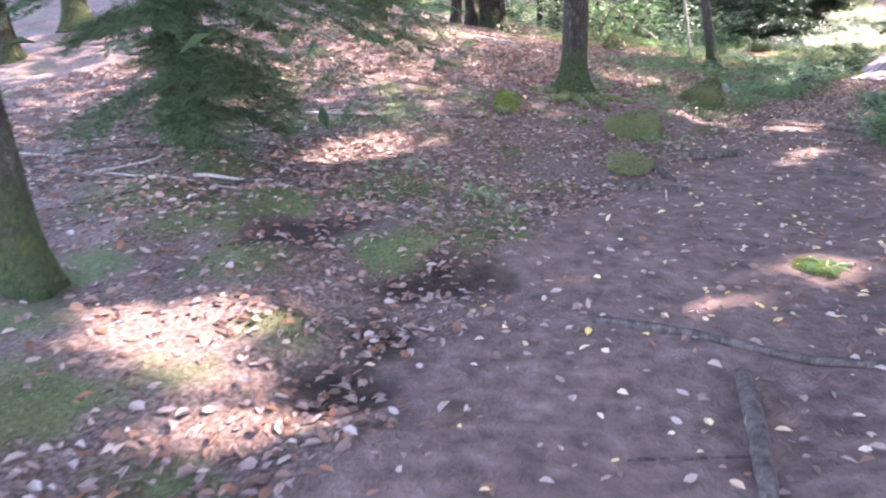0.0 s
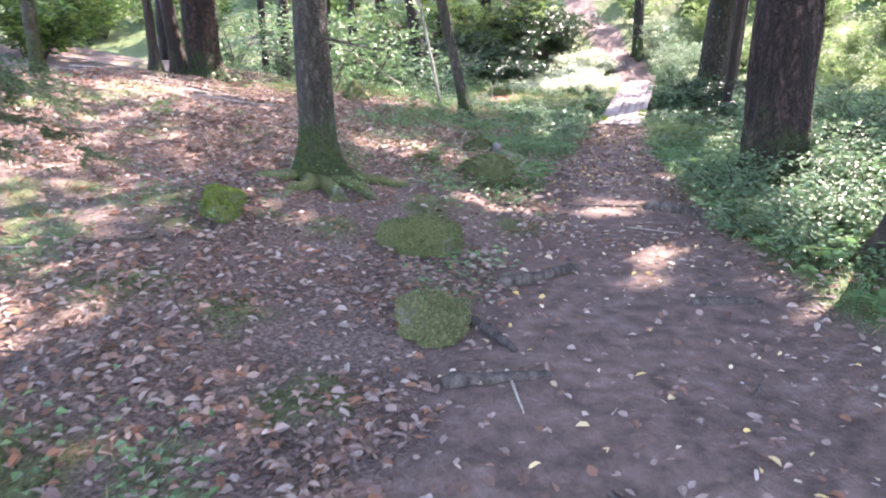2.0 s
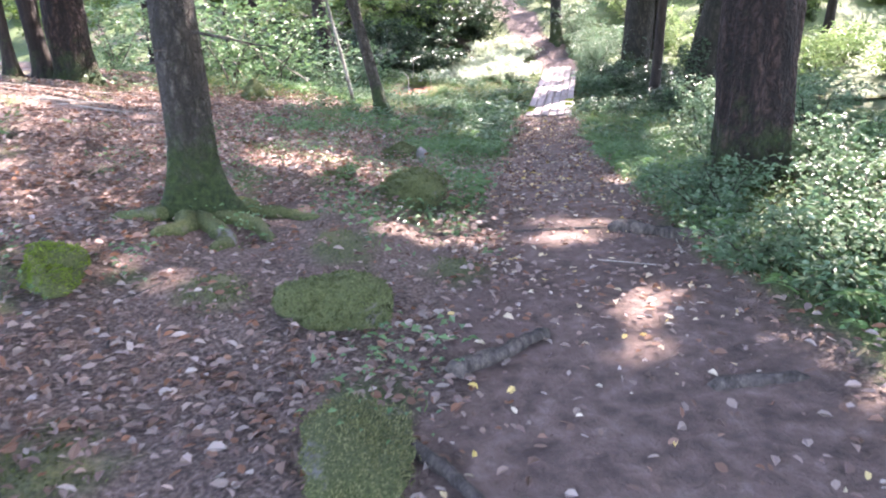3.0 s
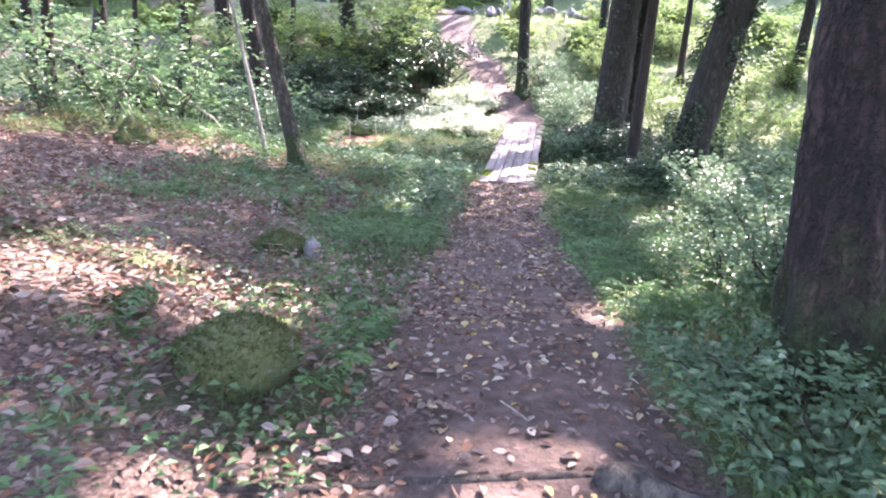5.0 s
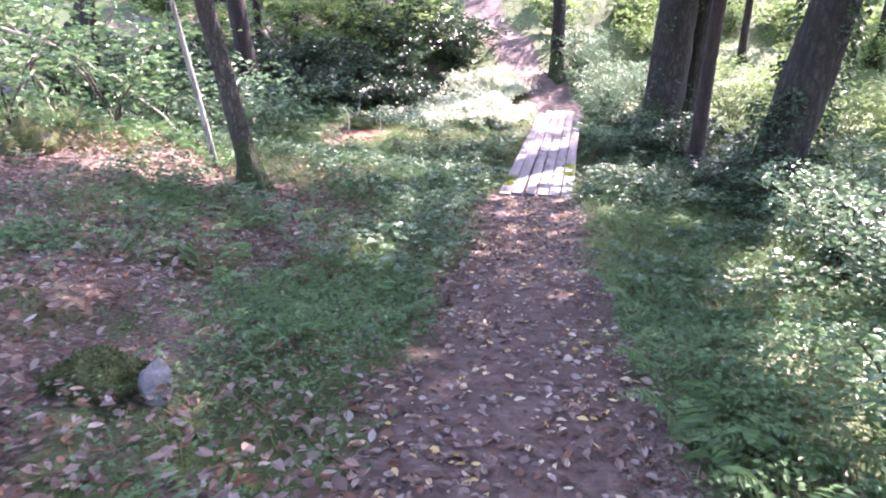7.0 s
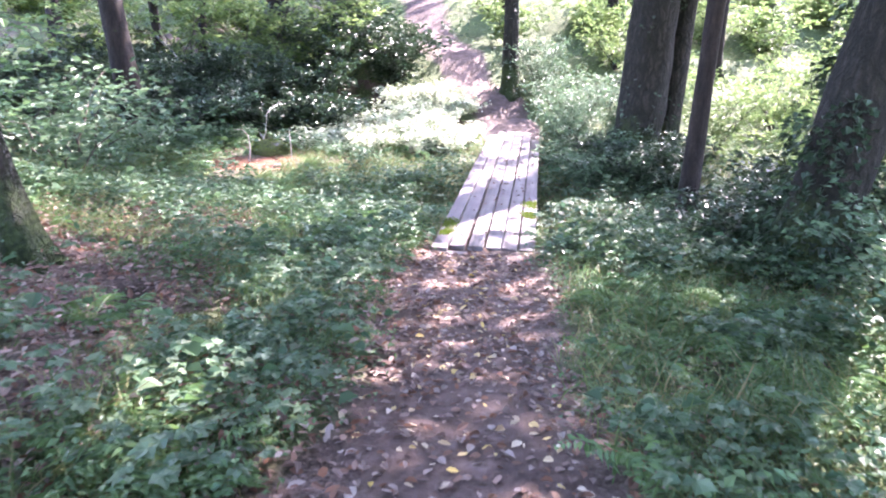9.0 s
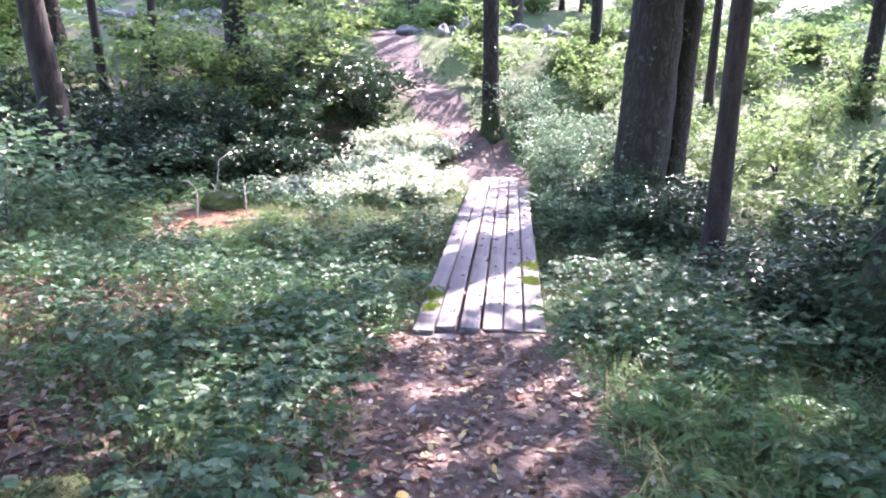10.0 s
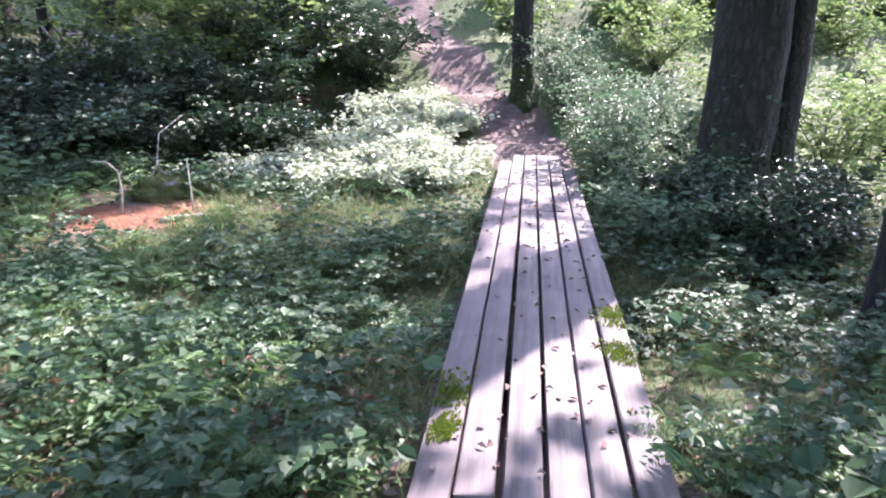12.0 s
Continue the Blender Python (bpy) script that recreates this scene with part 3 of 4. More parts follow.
def tree(x, y, r, h, lat, bark, label, crown=(6.0, 3.2, 2400), flare=0.8, lobes=5, rough=0.15, sides=20, snags=0, name="tree", leaf=CANOPY, leaf_size=0.26, ivy=0, bend=0.02, lean=None):
    """A forest tree: trunk with root flare, limbs and a leafy crown; crown: height of its foot, radius, leaves."""
    base = new(name)
    z0 = float(height(x, y))
    base.location = (x, y, z0)
    tagged(base, label, "tree", group="woodland trees")
    lean = lean or (0.866 * lat, -0.5 * lat)
    v, f, moss = trunk_arrays(r, h, lean, sides, 60 if r > 0.13 else 36, flare, lobes, rough, bend)
    me = flat_mesh("trunk", v, f, bark, True)
    me.attributes.new("moss", "FLOAT", "POINT").data.foreach_set("value", moss.astype(np.float32))
    part("trunk", me, base)
    at = lambda z: np.array((lean[0] * z, lean[1] * z, z))
    for _ in range(snags):
        zz = rnd(0.7, 3.2)
        L = rnd(0.25, 0.9)
        part("dead_branch", tube_mesh("dead_branch", DEADWOOD, limb_points(at(zz), rnd(0, 6.28), L, rnd(-0.25, 0.15)), np.linspace(0.014, 0.004, 7), 5), base)
    if crown:
        foot, cr, count = crown
        clumps = []
        for i in range(9):
            zz = foot + (h - foot) * (i + 0.5) / 9 * 0.95
            L = cr * (1.05 - 0.55 * i / 9) * rnd(0.75, 1.15)
            pts = limb_points(at(zz - L * 0.25), i * 2.4 + rnd(-0.4, 0.4), L, 0.35)
            if i % 2 == 0:
                part("limb", tube_mesh("limb", bark, pts, np.linspace(r * 0.3, r * 0.05, 7), 5), base)
            clumps += [(pts[k], cr * 0.34) for k in (3, 5, 6)]
        per = count // len(clumps)
        pos = np.concatenate([c + RNG.normal(0, 1, (per, 3)) * s * np.array((1, 1, 0.55)) for c, s in clumps])
        pos = pos[open_sky(pos + np.array((x, y, z0)))]
        if len(pos):
            ax = RNG.normal(0, 1, pos.shape)
            ax[:, 2] = ax[:, 2] * 0.4 - 0.3
            part("crown", leaves_mesh("crown", leaf, pos, ax, rnd(0.7, 1.3, len(pos)) * leaf_size, leaf_size * 0.75), base)
    if ivy:
        zz, a = rnd(0.0, 3.2, ivy) ** 1.1, rnd(0, 6.28, ivy)
        ok = value_noise(a * 1.4 + x, zz * 1.7 + y) + 0.55 * np.exp(-zz / 0.8) > 0.58
        zz, a, ivy = zz[ok], a[ok], int(ok.sum())
        rr = r * (1 - 0.2 * zz / 3) + rnd(0.0, 0.22, ivy) * (1.2 - zz / 4)
        pos = np.stack([lean[0] * zz + rr * np.cos(a), lean[1] * zz + rr * np.sin(a), zz], 1)
        ax = np.stack([np.cos(a), np.sin(a), rnd(-0.8, 0.2, ivy)], 1)
        part("ivy", leaves_mesh("ivy", HOLLY, pos, ax, rnd(0.05, 0.1, ivy), 0.07), base, "dark glossy ivy leaves")
    return base


def trees():
    mossy = "grey-barked spruce with mossy spreading roots and dead twigs"
    tree(1.68, 9.55, 0.155, 13, -0.015, BARK_SPRUCE, mossy, crown=(5.5, 3.8, 5600), flare=1.5, lobes=6, snags=7, sides=36)
    tree(5.95, 8.45, 0.295, 17, -0.03, BARK_PINE, "thick red-brown pine with deep furrowed bark, mossy foot", crown=(6.0, 4.6, 8000), flare=0.22, rough=0.3, sides=64, bend=0.01)
    tree(6.1, 16.7, 0.11, 13, -0.25, BARK_SPRUCE, "slim leaning grey-brown tree at the edge of the turf", crown=(5.5, 3.8, 5200), flare=1.0)
    tree(5.83, 17.5, 0.036, 7, -0.21, BARK_PALE, "thin pale leaning birch stem", crown=(4, 1.5, 700), flare=0.4, name="birch_tree", bend=0.05)
    tree(1.15, 17.9, 0.33, 16, -0.05, BARK_PINE, "stout reddish pine standing on the litter slope", crown=(7, 3.0, 2000), flare=0.4, rough=0.25, sides=32)
    tree(0.75, 18.3, 0.14, 12, -0.15, BARK_DARK, "dark slim trunk beside the reddish pine", crown=(6, 2.2, 1200))
    tree(0.3, 17.4, 0.085, 10, -0.06, BARK_DARK, "thin dark trunk on the litter slope", crown=(5, 1.8, 900))
    tree(2.9, 22.5, 0.1, 11, -0.04, BARK_DARK, "thin dark trunk deep in the wood", crown=(5, 2.0, 1000))
    tree(-2.05, 3.3, 0.13, 14, -0.13, BARK_SPRUCE, "brown-grey spruce trunk with mossy foot", crown=(6, 3.0, 2000), flare=0.45, sides=32, snags=2)
    tree(-5.9, 12.2, 0.18, 13, -0.08, BARK_SPRUCE, "grey trunk far back on the slope", crown=(5, 2.8, 1600))
    tree(-6.2, 10.6, 0.16, 13, -0.1, BARK_PINE, "brown trunk far back on the slope", crown=(5, 2.8, 1600))
    tree(-3.9, 11.8, 0.1, 11, -0.02, BARK_DARK, "thin dark trunk far back on the slope", crown=(5, 2.2, 1000))
    tree(-1.2, 14.5, 0.09, 11, -0.02, BARK_SPRUCE, "thin grey trunk on the litter slope", crown=(5, 2.2, 1000))
    tree(4.75, 6.0, 0.19, 13, 0.05, BARK_DARK, "dark trunk rising from the bilberry bank", crown=(6, 3.0, 2000), flare=0.8, sides=28)
    # round the creek
    tree(11.87, 14.95, 0.32, 13, 0.2, BARK_ALDER, "dark leaning alder clad in ivy at its foot", crown=(6, 4.4, 6000), flare=0.7, sides=28, ivy=3600)
    tree(15.0, 20.1, 0.4, 16, 0.035, BARK_ALDER, "massive dark alder with mossy green flank", crown=(8, 3.0, 1300), flare=0.5, sides=32, ivy=300, rough=0.22)
    tree(15.56, 20.0, 0.2, 15, 0.04, BARK_ALDER, "grey trunk grown close beside a massive alder", crown=(8, 2.4, 500), sides=20)
    tree(13.3, 17.45, 0.125, 12, 0.02, BARK_DARK, "straight slender dark brown trunk", crown=(6, 3.0, 2000), flare=0.6)
    tree(15.95, 25.1, 0.19, 12, -0.04, BARK_ALDER, "mossy trunk on the far creek bank", crown=(5.5, 2.6, 1500), ivy=500)
    tree(20.4, 26.8, 0.16, 12, 0.0, BARK_ALDER, "mossy trunk below the stone wall", crown=(5, 3.2, 2600))
    tree(11.9, 29.2, 0.29, 14, -0.06, BARK_ALDER, "dark trunk rising out of the evergreen thicket", crown=(4.5, 3.2, 2600), ivy=200)
    tree(10.1, 29.2, 0.095, 11, -0.02, BARK_DARK, "thin dark trunk behind the thicket", crown=(5, 2.0, 900))
    tree(9.15, 29.0, 0.1, 11, -0.12, BARK_DARK, "thin dark leaning trunk behind the thicket", crown=(5, 2.0, 900))
    tree(7.95, 24.9, 0.22, 12, -0.15, BARK_DARK, "dark brown leaning trunk at the thicket's edge", crown=(5.5, 2.6, 1400), flare=0.4)
    tree(8.5, 31.0, 0.26, 13, -0.13, BARK_PINE, "brown trunk on the far slope", crown=(6, 2.6, 1300))
    tree(7.2, 30.5, 0.16, 12, -0.1, BARK_DARK, "dark trunk on the far slope", crown=(6, 2.2, 900))
    tree(21.2, 23.8, 0.11, 10, 0.02, BARK_DARK, "thin trunk in the sunlit growth", crown=(6, 1.6, 500))
    tree(24.5, 22.0, 0.2, 12, 0.06, BARK_ALDER, "trunk at the sunlit meadow's edge", crown=(6, 2.2, 800))
    tree(23.0, 20.2, 0.15, 12, 0.05, BARK_DARK, "dark trunk at the sunlit meadow's edge", crown=(6, 2.2, 700))
    tree(3.1, 20.6, 0.1, 9, 0.02, BARK_DARK, "dark forked young trunk behind the saplings", crown=(4.5, 2.0, 900))
    tree(4.9, 24.2, 0.07, 8, 0.0, BARK_DARK, "thin dark stem behind the saplings", crown=(4, 1.8, 700))
    # two trees added above the road so their crowns keep sun off the thicket
    tree(22.8, 33.2, 0.22, 15, 0.0, BARK_ALDER, "tall trunk above the road, added to shade the thicket", crown=(5, 4.2, 2200))
    tree(20.2, 35.8, 0.22, 15, 0.0, BARK_ALDER, "tall trunk above the road, added to shade the thicket", crown=(5, 4.2, 1600))
    tree(5.0, 33.0, 0.2, 13, 0.0, BARK_DARK, "dark trunk deep in the wood", crown=(4, 3.0, 1500))
    tree(0.5, 27.0, 0.2, 13, 0.0, BARK_DARK, "dark trunk deep in the wood", crown=(3, 3.0, 1500))
    tree(-4.5, 21.0, 0.2, 13, 0.0, BARK_DARK, "dark trunk deep in the wood", crown=(3, 3.0, 1500))
    tree(-9.0, 16.0, 0.2, 13, 0.0, BARK_SPRUCE, "grey trunk deep in the wood", crown=(3, 3.0, 1500))
    # the wood goes on to the sunny side and behind
    for px, py in ((9.5, 5.0), (12.5, 7.6), (11.0, 1.5), (15.5, 9.6), (15.0, 4.4), (19.5, 10.8), (19.0, 6.0), (7.5, 0.5), (23.0, 11.5), (9.0, -4.0), (16.0, -1.0), (3.5, -3.5), (-3.5, -2.5), (-7.0, 3.5), (-1.0, -7.0), (17.5, 13.2), (20.5, 15.5), (24.0, 15.8)):
        tree(px + rnd(-0.5, 0.5), py + rnd(-0.5, 0.5), rnd(0.15, 0.26), rnd(14, 18), rnd(-0.05, 0.05), BARK_PINE if rnd(0, 1) < 0.5 else BARK_ALDER, "tall woodland trunk with a leafy crown", crown=(5.0, 3.9, 5600), sides=14)


trees()


def spruce(x, y):
    """A young spruce with thin drooping boughs low over the litter."""
    base = new("spruce_tree")
    z0 = float(height(x, y))
    base.location = (x, y, z0)
    tagged(base, "spruce with low drooping feathery green boughs", "tree", group="woodland trees")
    v, f, moss = trunk_arrays(0.19, 12, (-0.02, 0.0), 24, 40, 0.5, 5, 0.15)
    me = flat_mesh("trunk", v, f, BARK_SPRUCE, True)
    me.attributes.new("moss", "FLOAT", "POINT").data.foreach_set("value", moss.astype(np.float32))
    part("trunk", me, base)
    for i in range(46):
        zz = 0.4 + i * 0.06 + rnd(-0.1, 0.1)
        az = rnd(-0.9, 1.1) if i % 3 else rnd(0, 6.28)
        L = rnd(1.3, 2.7) if i % 3 else rnd(0.6, 1.6)
        if zz < 1.3:
            az, L = rnd(-2.6, 0.4), rnd(0.5, 0.95)
        pts = limb_points((0, 0, zz), az, L, 0.1, 12, 0.4 if zz < 2.2 else 0.55)
        pts[:, 2] = np.maximum(pts[:, 2], 0.06)
        b = part("bough", tube_mesh("bough", DEADWOOD, pts, np.linspace(0.014, 0.003, 12), 4), base)
        chunks = []
        for k in range(2, 12):
            for s in (-1, 1):
                for _ in range(4):
                    start = pts[k] + RNG.normal(0, 0.03, 3)
                    tw = np.array((math.cos(az + s * rnd(0.6, 1.2)), math.sin(az + s * rnd(0.6, 1.2)), rnd(-0.5, -0.05)))
                    n = 40
                    q = start + tw * (np.linspace(0, rnd(0.2, 0.45), n))[:, None]
                    chunks.append(leaf_arrays(q, tw + RNG.normal(0, 0.7, (n, 3)), rnd(0.025, 0.055, n), 0.008))
        part("needles", flat_mesh("needles", *join(chunks), NEEDLES), b)
    pos = RNG.normal(0, 1, (2600, 3)) * (1.3, 1.3, 2.0) + (0, 0, 8)
    pos = pos[open_sky(pos + np.array((x, y, z0)))]
    part("crown", leaves_mesh("crown", NEEDLES, pos, RNG.normal(0, 1, pos.shape), 0.3, 0.12), base)


spruce(-2.3, 6.5)


# ---- undergrowth shrubs and saplings ----
def shrub(x, y, h, spread, stems, leaves, size, leaf, label, bark=BARK_DARK, name="shrub", flatness=0.35, lean=(0, 0)):
    base = new(name)
    z0 = float(height(x, y))
    base.location = (x, y, z0)
    tagged(base, label, "shrub", group="undergrowth shrubs")
    per = max(4, leaves // (stems * 9))
    for i in range(stems):
        az = i * 2.4 + rnd(-0.5, 0.5)
        L = h * rnd(0.7, 1.15)
        t = np.linspace(0, 1, 9)
        out = spread * rnd(0.4, 1.0)
        pts = np.stack([math.cos(az) * out * t ** 1.4 + lean[0] * t * h, math.sin(az) * out * t ** 1.4 + lean[1] * t * h, L * (t - 0.12 * t * t) - 0.06], 1)
        pts[1:] += RNG.normal(0, 0.02 * h, (8, 3))
        stem = part("stem", tube_mesh("stem", bark, pts, np.linspace(0.006 + 0.006 * h, 0.003, 9), 5), base)
        pos, ax = [], []
        for k in range(2, 9):
            for _ in range(3):
                a2 = rnd(0, 6.28)
                tw = np.array((math.cos(a2), math.sin(a2), rnd(-0.25, 0.35)))
                n = max(2, per // 2)
                q = pts[k] + tw * np.linspace(0.05, rnd(0.25, 0.5) * spread, n)[:, None] + RNG.normal(0, 0.035, (n, 3))
                pos.append(q)
                ax.append(tw + RNG.normal(0, 0.6, (n, 3)) * (1, 1, flatness))
        pos, ax = np.concatenate(pos), np.concatenate(ax)
        pos[:, 2] = np.maximum(pos[:, 2], 0.02)
        part("foliage", flat_mesh("foliage", *round_leaf_arrays(pos, ax, rnd(0.65, 1.25, len(pos)) * size, size * 0.65), leaf), stem)
    return base


def shrubs():
    thick = "dark glossy evergreen thicket above the boggy creek"
    for x, y, h in ((11.2, 25.6, 1.5), (12.2, 26.6, 1.9), (10.2, 26.4, 1.3), (13.0, 27.8, 1.9), (11.6, 28.0, 1.6), (9.2, 27.0, 1.1), (10.3, 24.6, 0.7), (8.6, 26.0, 0.8), (13.6, 26.4, 1.7), (7.6, 26.6, 1.1), (6.6, 25.6, 1.0), (8.9, 24.6, 0.8), (9.5, 25.5, 1.1), (7.9, 28.0, 1.4), (6.3, 27.4, 1.3), (5.2, 26.2, 1.2), (11.0, 24.4, 0.7), (4.2, 27.5, 1.4), (14.0, 27.6, 1.2)):
        shrub(x, y, h, 1.15, 9, 2600, 0.1, HOLLY, thick)
    pale = "airy pale green leafy bush by the footbridge end"
    for x, y, h in ((14.5, 21.2, 1.1), (14.9, 21.9, 1.3), (14.2, 20.2, 0.8), (15.6, 22.4, 1.2), (16.3, 24.4, 1.3), (16.6, 23.4, 1.3), (16.9, 25.4, 1.2), (13.6, 19.5, 0.6), (16.6, 22.2, 1.2)):
        shrub(x, y, h, 0.75, 8, 1800, 0.065, BLUE_HERB, pale)
    for x, y, h in ((17.5, 20.5, 1.4), (18.6, 22.8, 1.5), (19.8, 21.0, 1.4), (18.0, 18.4, 1.2), (16.4, 18.2, 0.9), (20.5, 18.8, 1.3), (21.8, 21.6, 1.4), (19.0, 25.0, 1.2), (16.2, 16.4, 0.8), (22.5, 25.5, 1.2), (14.6, 16.0, 0.7)):
        shrub(x, y, h, 1.1, 8, 1500, 0.085, BEECH, "yellow-green sunlit bush at the meadow's edge")
    for x, y, h in ((10.9, 27.3, 3.0), (12.9, 28.3, 3.1), (9.4, 28.3, 2.8), (13.7, 29.4, 2.8), (7.4, 29.0, 2.6), (11.8, 26.6, 2.4)):
        shrub(x, y, h, 1.6, 6, 1500, 0.12, BEECH, "slender leafy sapling growing up through the thicket", DEADWOOD, "sapling", 0.2)
    # these leaves carry the glare of the sun in their whitish colour
    low = "low bush with glossy leaves coloured whitish for sunlight"
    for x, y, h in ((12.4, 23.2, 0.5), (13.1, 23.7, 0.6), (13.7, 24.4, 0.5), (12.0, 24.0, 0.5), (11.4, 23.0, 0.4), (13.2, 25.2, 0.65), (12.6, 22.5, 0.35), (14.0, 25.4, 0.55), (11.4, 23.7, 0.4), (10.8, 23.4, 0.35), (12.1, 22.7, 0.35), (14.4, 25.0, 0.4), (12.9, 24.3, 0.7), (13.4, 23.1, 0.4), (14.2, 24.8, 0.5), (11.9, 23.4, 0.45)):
        shrub(x, y, h, 0.6, 8, 1500, 0.07, PAINTED_SUNLIT_LEAF, low)
    ash = "leafy young beech sapling with arching twigs"
    for x, y, h in ((3.8, 18.6, 1.9), (4.9, 19.6, 2.0), (2.9, 19.2, 1.7), (5.6, 21.0, 1.8), (4.2, 21.6, 2.2), (6.6, 20.2, 1.4), (7.0, 22.2, 1.6), (5.9, 23.4, 1.8), (8.0, 23.6, 0.9), (2.0, 21.5, 2.0)):
        shrub(x, y, h, 1.4, 5, 620, 0.11, HERB if h > 1.75 else BLUE_HERB, ash, DEADWOOD, "sapling", 0.12)
    bank = "knee-high bush with whitish-green leaves on the bank"
    for x, y, h in ((4.75, 6.7, 0.35), (4.4, 6.4, 0.3), (5.0, 6.3, 0.45), (5.3, 6.9, 0.5), (4.55, 7.15, 0.3), (5.6, 7.4, 0.5), (6.3, 7.9, 0.55), (7.0, 9.6, 0.8), (7.3, 10.2, 0.75), (6.7, 9.2, 0.6), (5.05, 7.9, 0.5), (5.4, 8.5, 0.4), (4.7, 6.9, 0.4), (7.9, 9.9, 0.6)):
        shrub(x, y, h, 0.45, 7, 1000, 0.05, BLUE_HERB, bank)
    for x, y, h in ((14.1, 19.3, 0.8), (14.5, 19.0, 0.9), (14.0, 18.6, 0.6), (15.0, 19.2, 0.8), (14.3, 20.0, 0.7), (12.3, 15.2, 1.1), (12.7, 15.6, 1.0), (11.8, 15.6, 0.6), (13.2, 16.6, 0.6)):
        shrub(x, y, h, 0.6, 8, 1500, 0.08, HOLLY, "dark ivy-like bush round an alder foot")
    for x, y, h in ((9.5, 11.6, 1.0), (10.3, 12.7, 1.1), (11.2, 13.6, 0.9), (12.6, 14.2, 1.1), (13.4, 15.2, 1.0), (9.6, 10.6, 1.2), (11.4, 12.2, 1.3)):
        shrub(x, y, h, 0.8, 7, 1300, 0.07, BLUE_HERB, "thin leafy bush in the shade of the alders")


shrubs()


def far_bank():
    """Bushes and trunks on the slope beyond the road, which close the view."""
    for i in range(46):
        u, v = rnd(45, 66), rnd(-28, 30)
        x, y = place(u, v)
        tree(x, y, rnd(0.12, 0.25), rnd(10, 14), rnd(-0.05, 0.05), BARK_ALDER if i % 2 else BARK_DARK, "trunk of the far wood beyond the road", crown=(rnd(1.8, 4.0), 3.0, 1100), sides=10, leaf=CANOPY, leaf_size=0.4)
    for i in range(34):
        u, v = rnd(31, 36), rnd(-22, 22)
        if abs(v - 0.4) < 1.3:
            continue
        x, y = place(u, v)
        shrub(x, y, rnd(0.6, 1.4), 0.9, 6, 900, 0.12, BEECH if v > -2 else CANOPY, "bush on the far bank below the road")
    for i in range(36):
        u, v = rnd(40, 50), rnd(-16, 22)
        x, y = place(u, v)
        shrub(x, y, rnd(0.6, 1.5), 1.2, 6, 700, 0.16, BEECH, "sunlit bush on the slope beyond the road")
    for i in range(34):
        u, v = rnd(21, 36), rnd(8.5, 22)
        x, y = place(u, v)
        shrub(x, y, rnd(0.8, 1.9), 1.2, 6, 800, 0.12, BEECH, "leafy bush scattered over the sunny meadow")
    for i in range(18):
        u, v = rnd(13, 22), rnd(-18, -9.5)
        x, y = place(u, v)
        shrub(x, y, rnd(1.0, 2.0), 1.3, 6, 900, 0.13, CANOPY, "leafy bush at the top of the litter slope")
    for i in range(26):
        u, v = rnd(22, 44), rnd(-26, -10)
        x, y = place(u, v)
        shrub(x, y, rnd(1.2, 2.4), 1.4, 6, 900, 0.14, CANOPY, "leafy bush deep in the wood")


far_bank()


def carpet(name, count, box, keep, make, material, label, category):
    """Growth that nobody could count, over a stretch of ground: box in (u, v)."""
    u, v = rnd(box[0], box[1], count), rnd(box[2], box[3], count)
    x, y = place(u, v)
    p = keep(x, y)
    ok = RNG.random(count) < p
    x, y = x[ok], y[ok]
    vs, fs = make(x, y, height(x, y))
    return tagged(new(name, flat_mesh(name, vs, fs, material)), label, category, kind="stuff")


def off_bridge(x, y):
    d = FAR - NEAR
    k = (x - NEAR.x) * d.x / d.xy.length + (y - NEAR.y) * d.y / d.xy.length
    s = abs((x - NEAR.x) * d.y - (y - NEAR.y) * d.x) / d.xy.length
    return ~((k > -0.1) & (k < d.xy.length + 0.1) & (s < BRIDGE_W / 2 + 0.03))


def grassy(x, y):
    return np.clip(lush(x, y) * 1.5 - 0.35, 0, 1) * (0.25 + 0.75 * ramp(value_noise(x * 0.8, y * 0.8), 0.25, 0.65)) * off_bridge(x, y)


def herby(x, y):
    u, v = along(x, y)
    return np.clip(lush(x, y) * 1.3 - 0.15, 0, 1) * (0.3 + 0.7 * ramp(value_noise(x * 0.7 + 30, y * 0.7), 0.3, 0.6)) * off_bridge(x, y)


def herb_clumps(x, y):
    patch = value_noise(x * 1.3 + 30, y * 1.3) * 0.6 + value_noise(x * 3.4 + 3, y * 3.4) * 0.4
    return np.clip(lush(x, y) * 1.3 - 0.15, 0, 1) * ramp(patch, 0.38, 0.62) * off_bridge(x, y)


def tall_blades(x, y, z):
    n = len(x)
    tall = rnd(0.15, 0.34, n) * (0.5 + value_noise(x * 1.4, y * 1.4))
    ax = np.stack([RNG.normal(0, 0.5, n), RNG.normal(0, 0.5, n), np.ones(n)], 1)
    return leaf_arrays(np.stack([x, y, z - 0.01], 1), ax, tall, rnd(0.004, 0.008, n), 0.0, 0.45, blade=True)


def grass_clumps(x, y):
    patch = value_noise(x * 1.1 + 50, y * 1.1) * 0.6 + value_noise(x * 3.0, y * 3.0 + 20) * 0.4
    return np.clip(lush(x, y) * 1.3 - 0.2, 0, 1) * ramp(patch, 0.4, 0.65) * off_bridge(x, y)


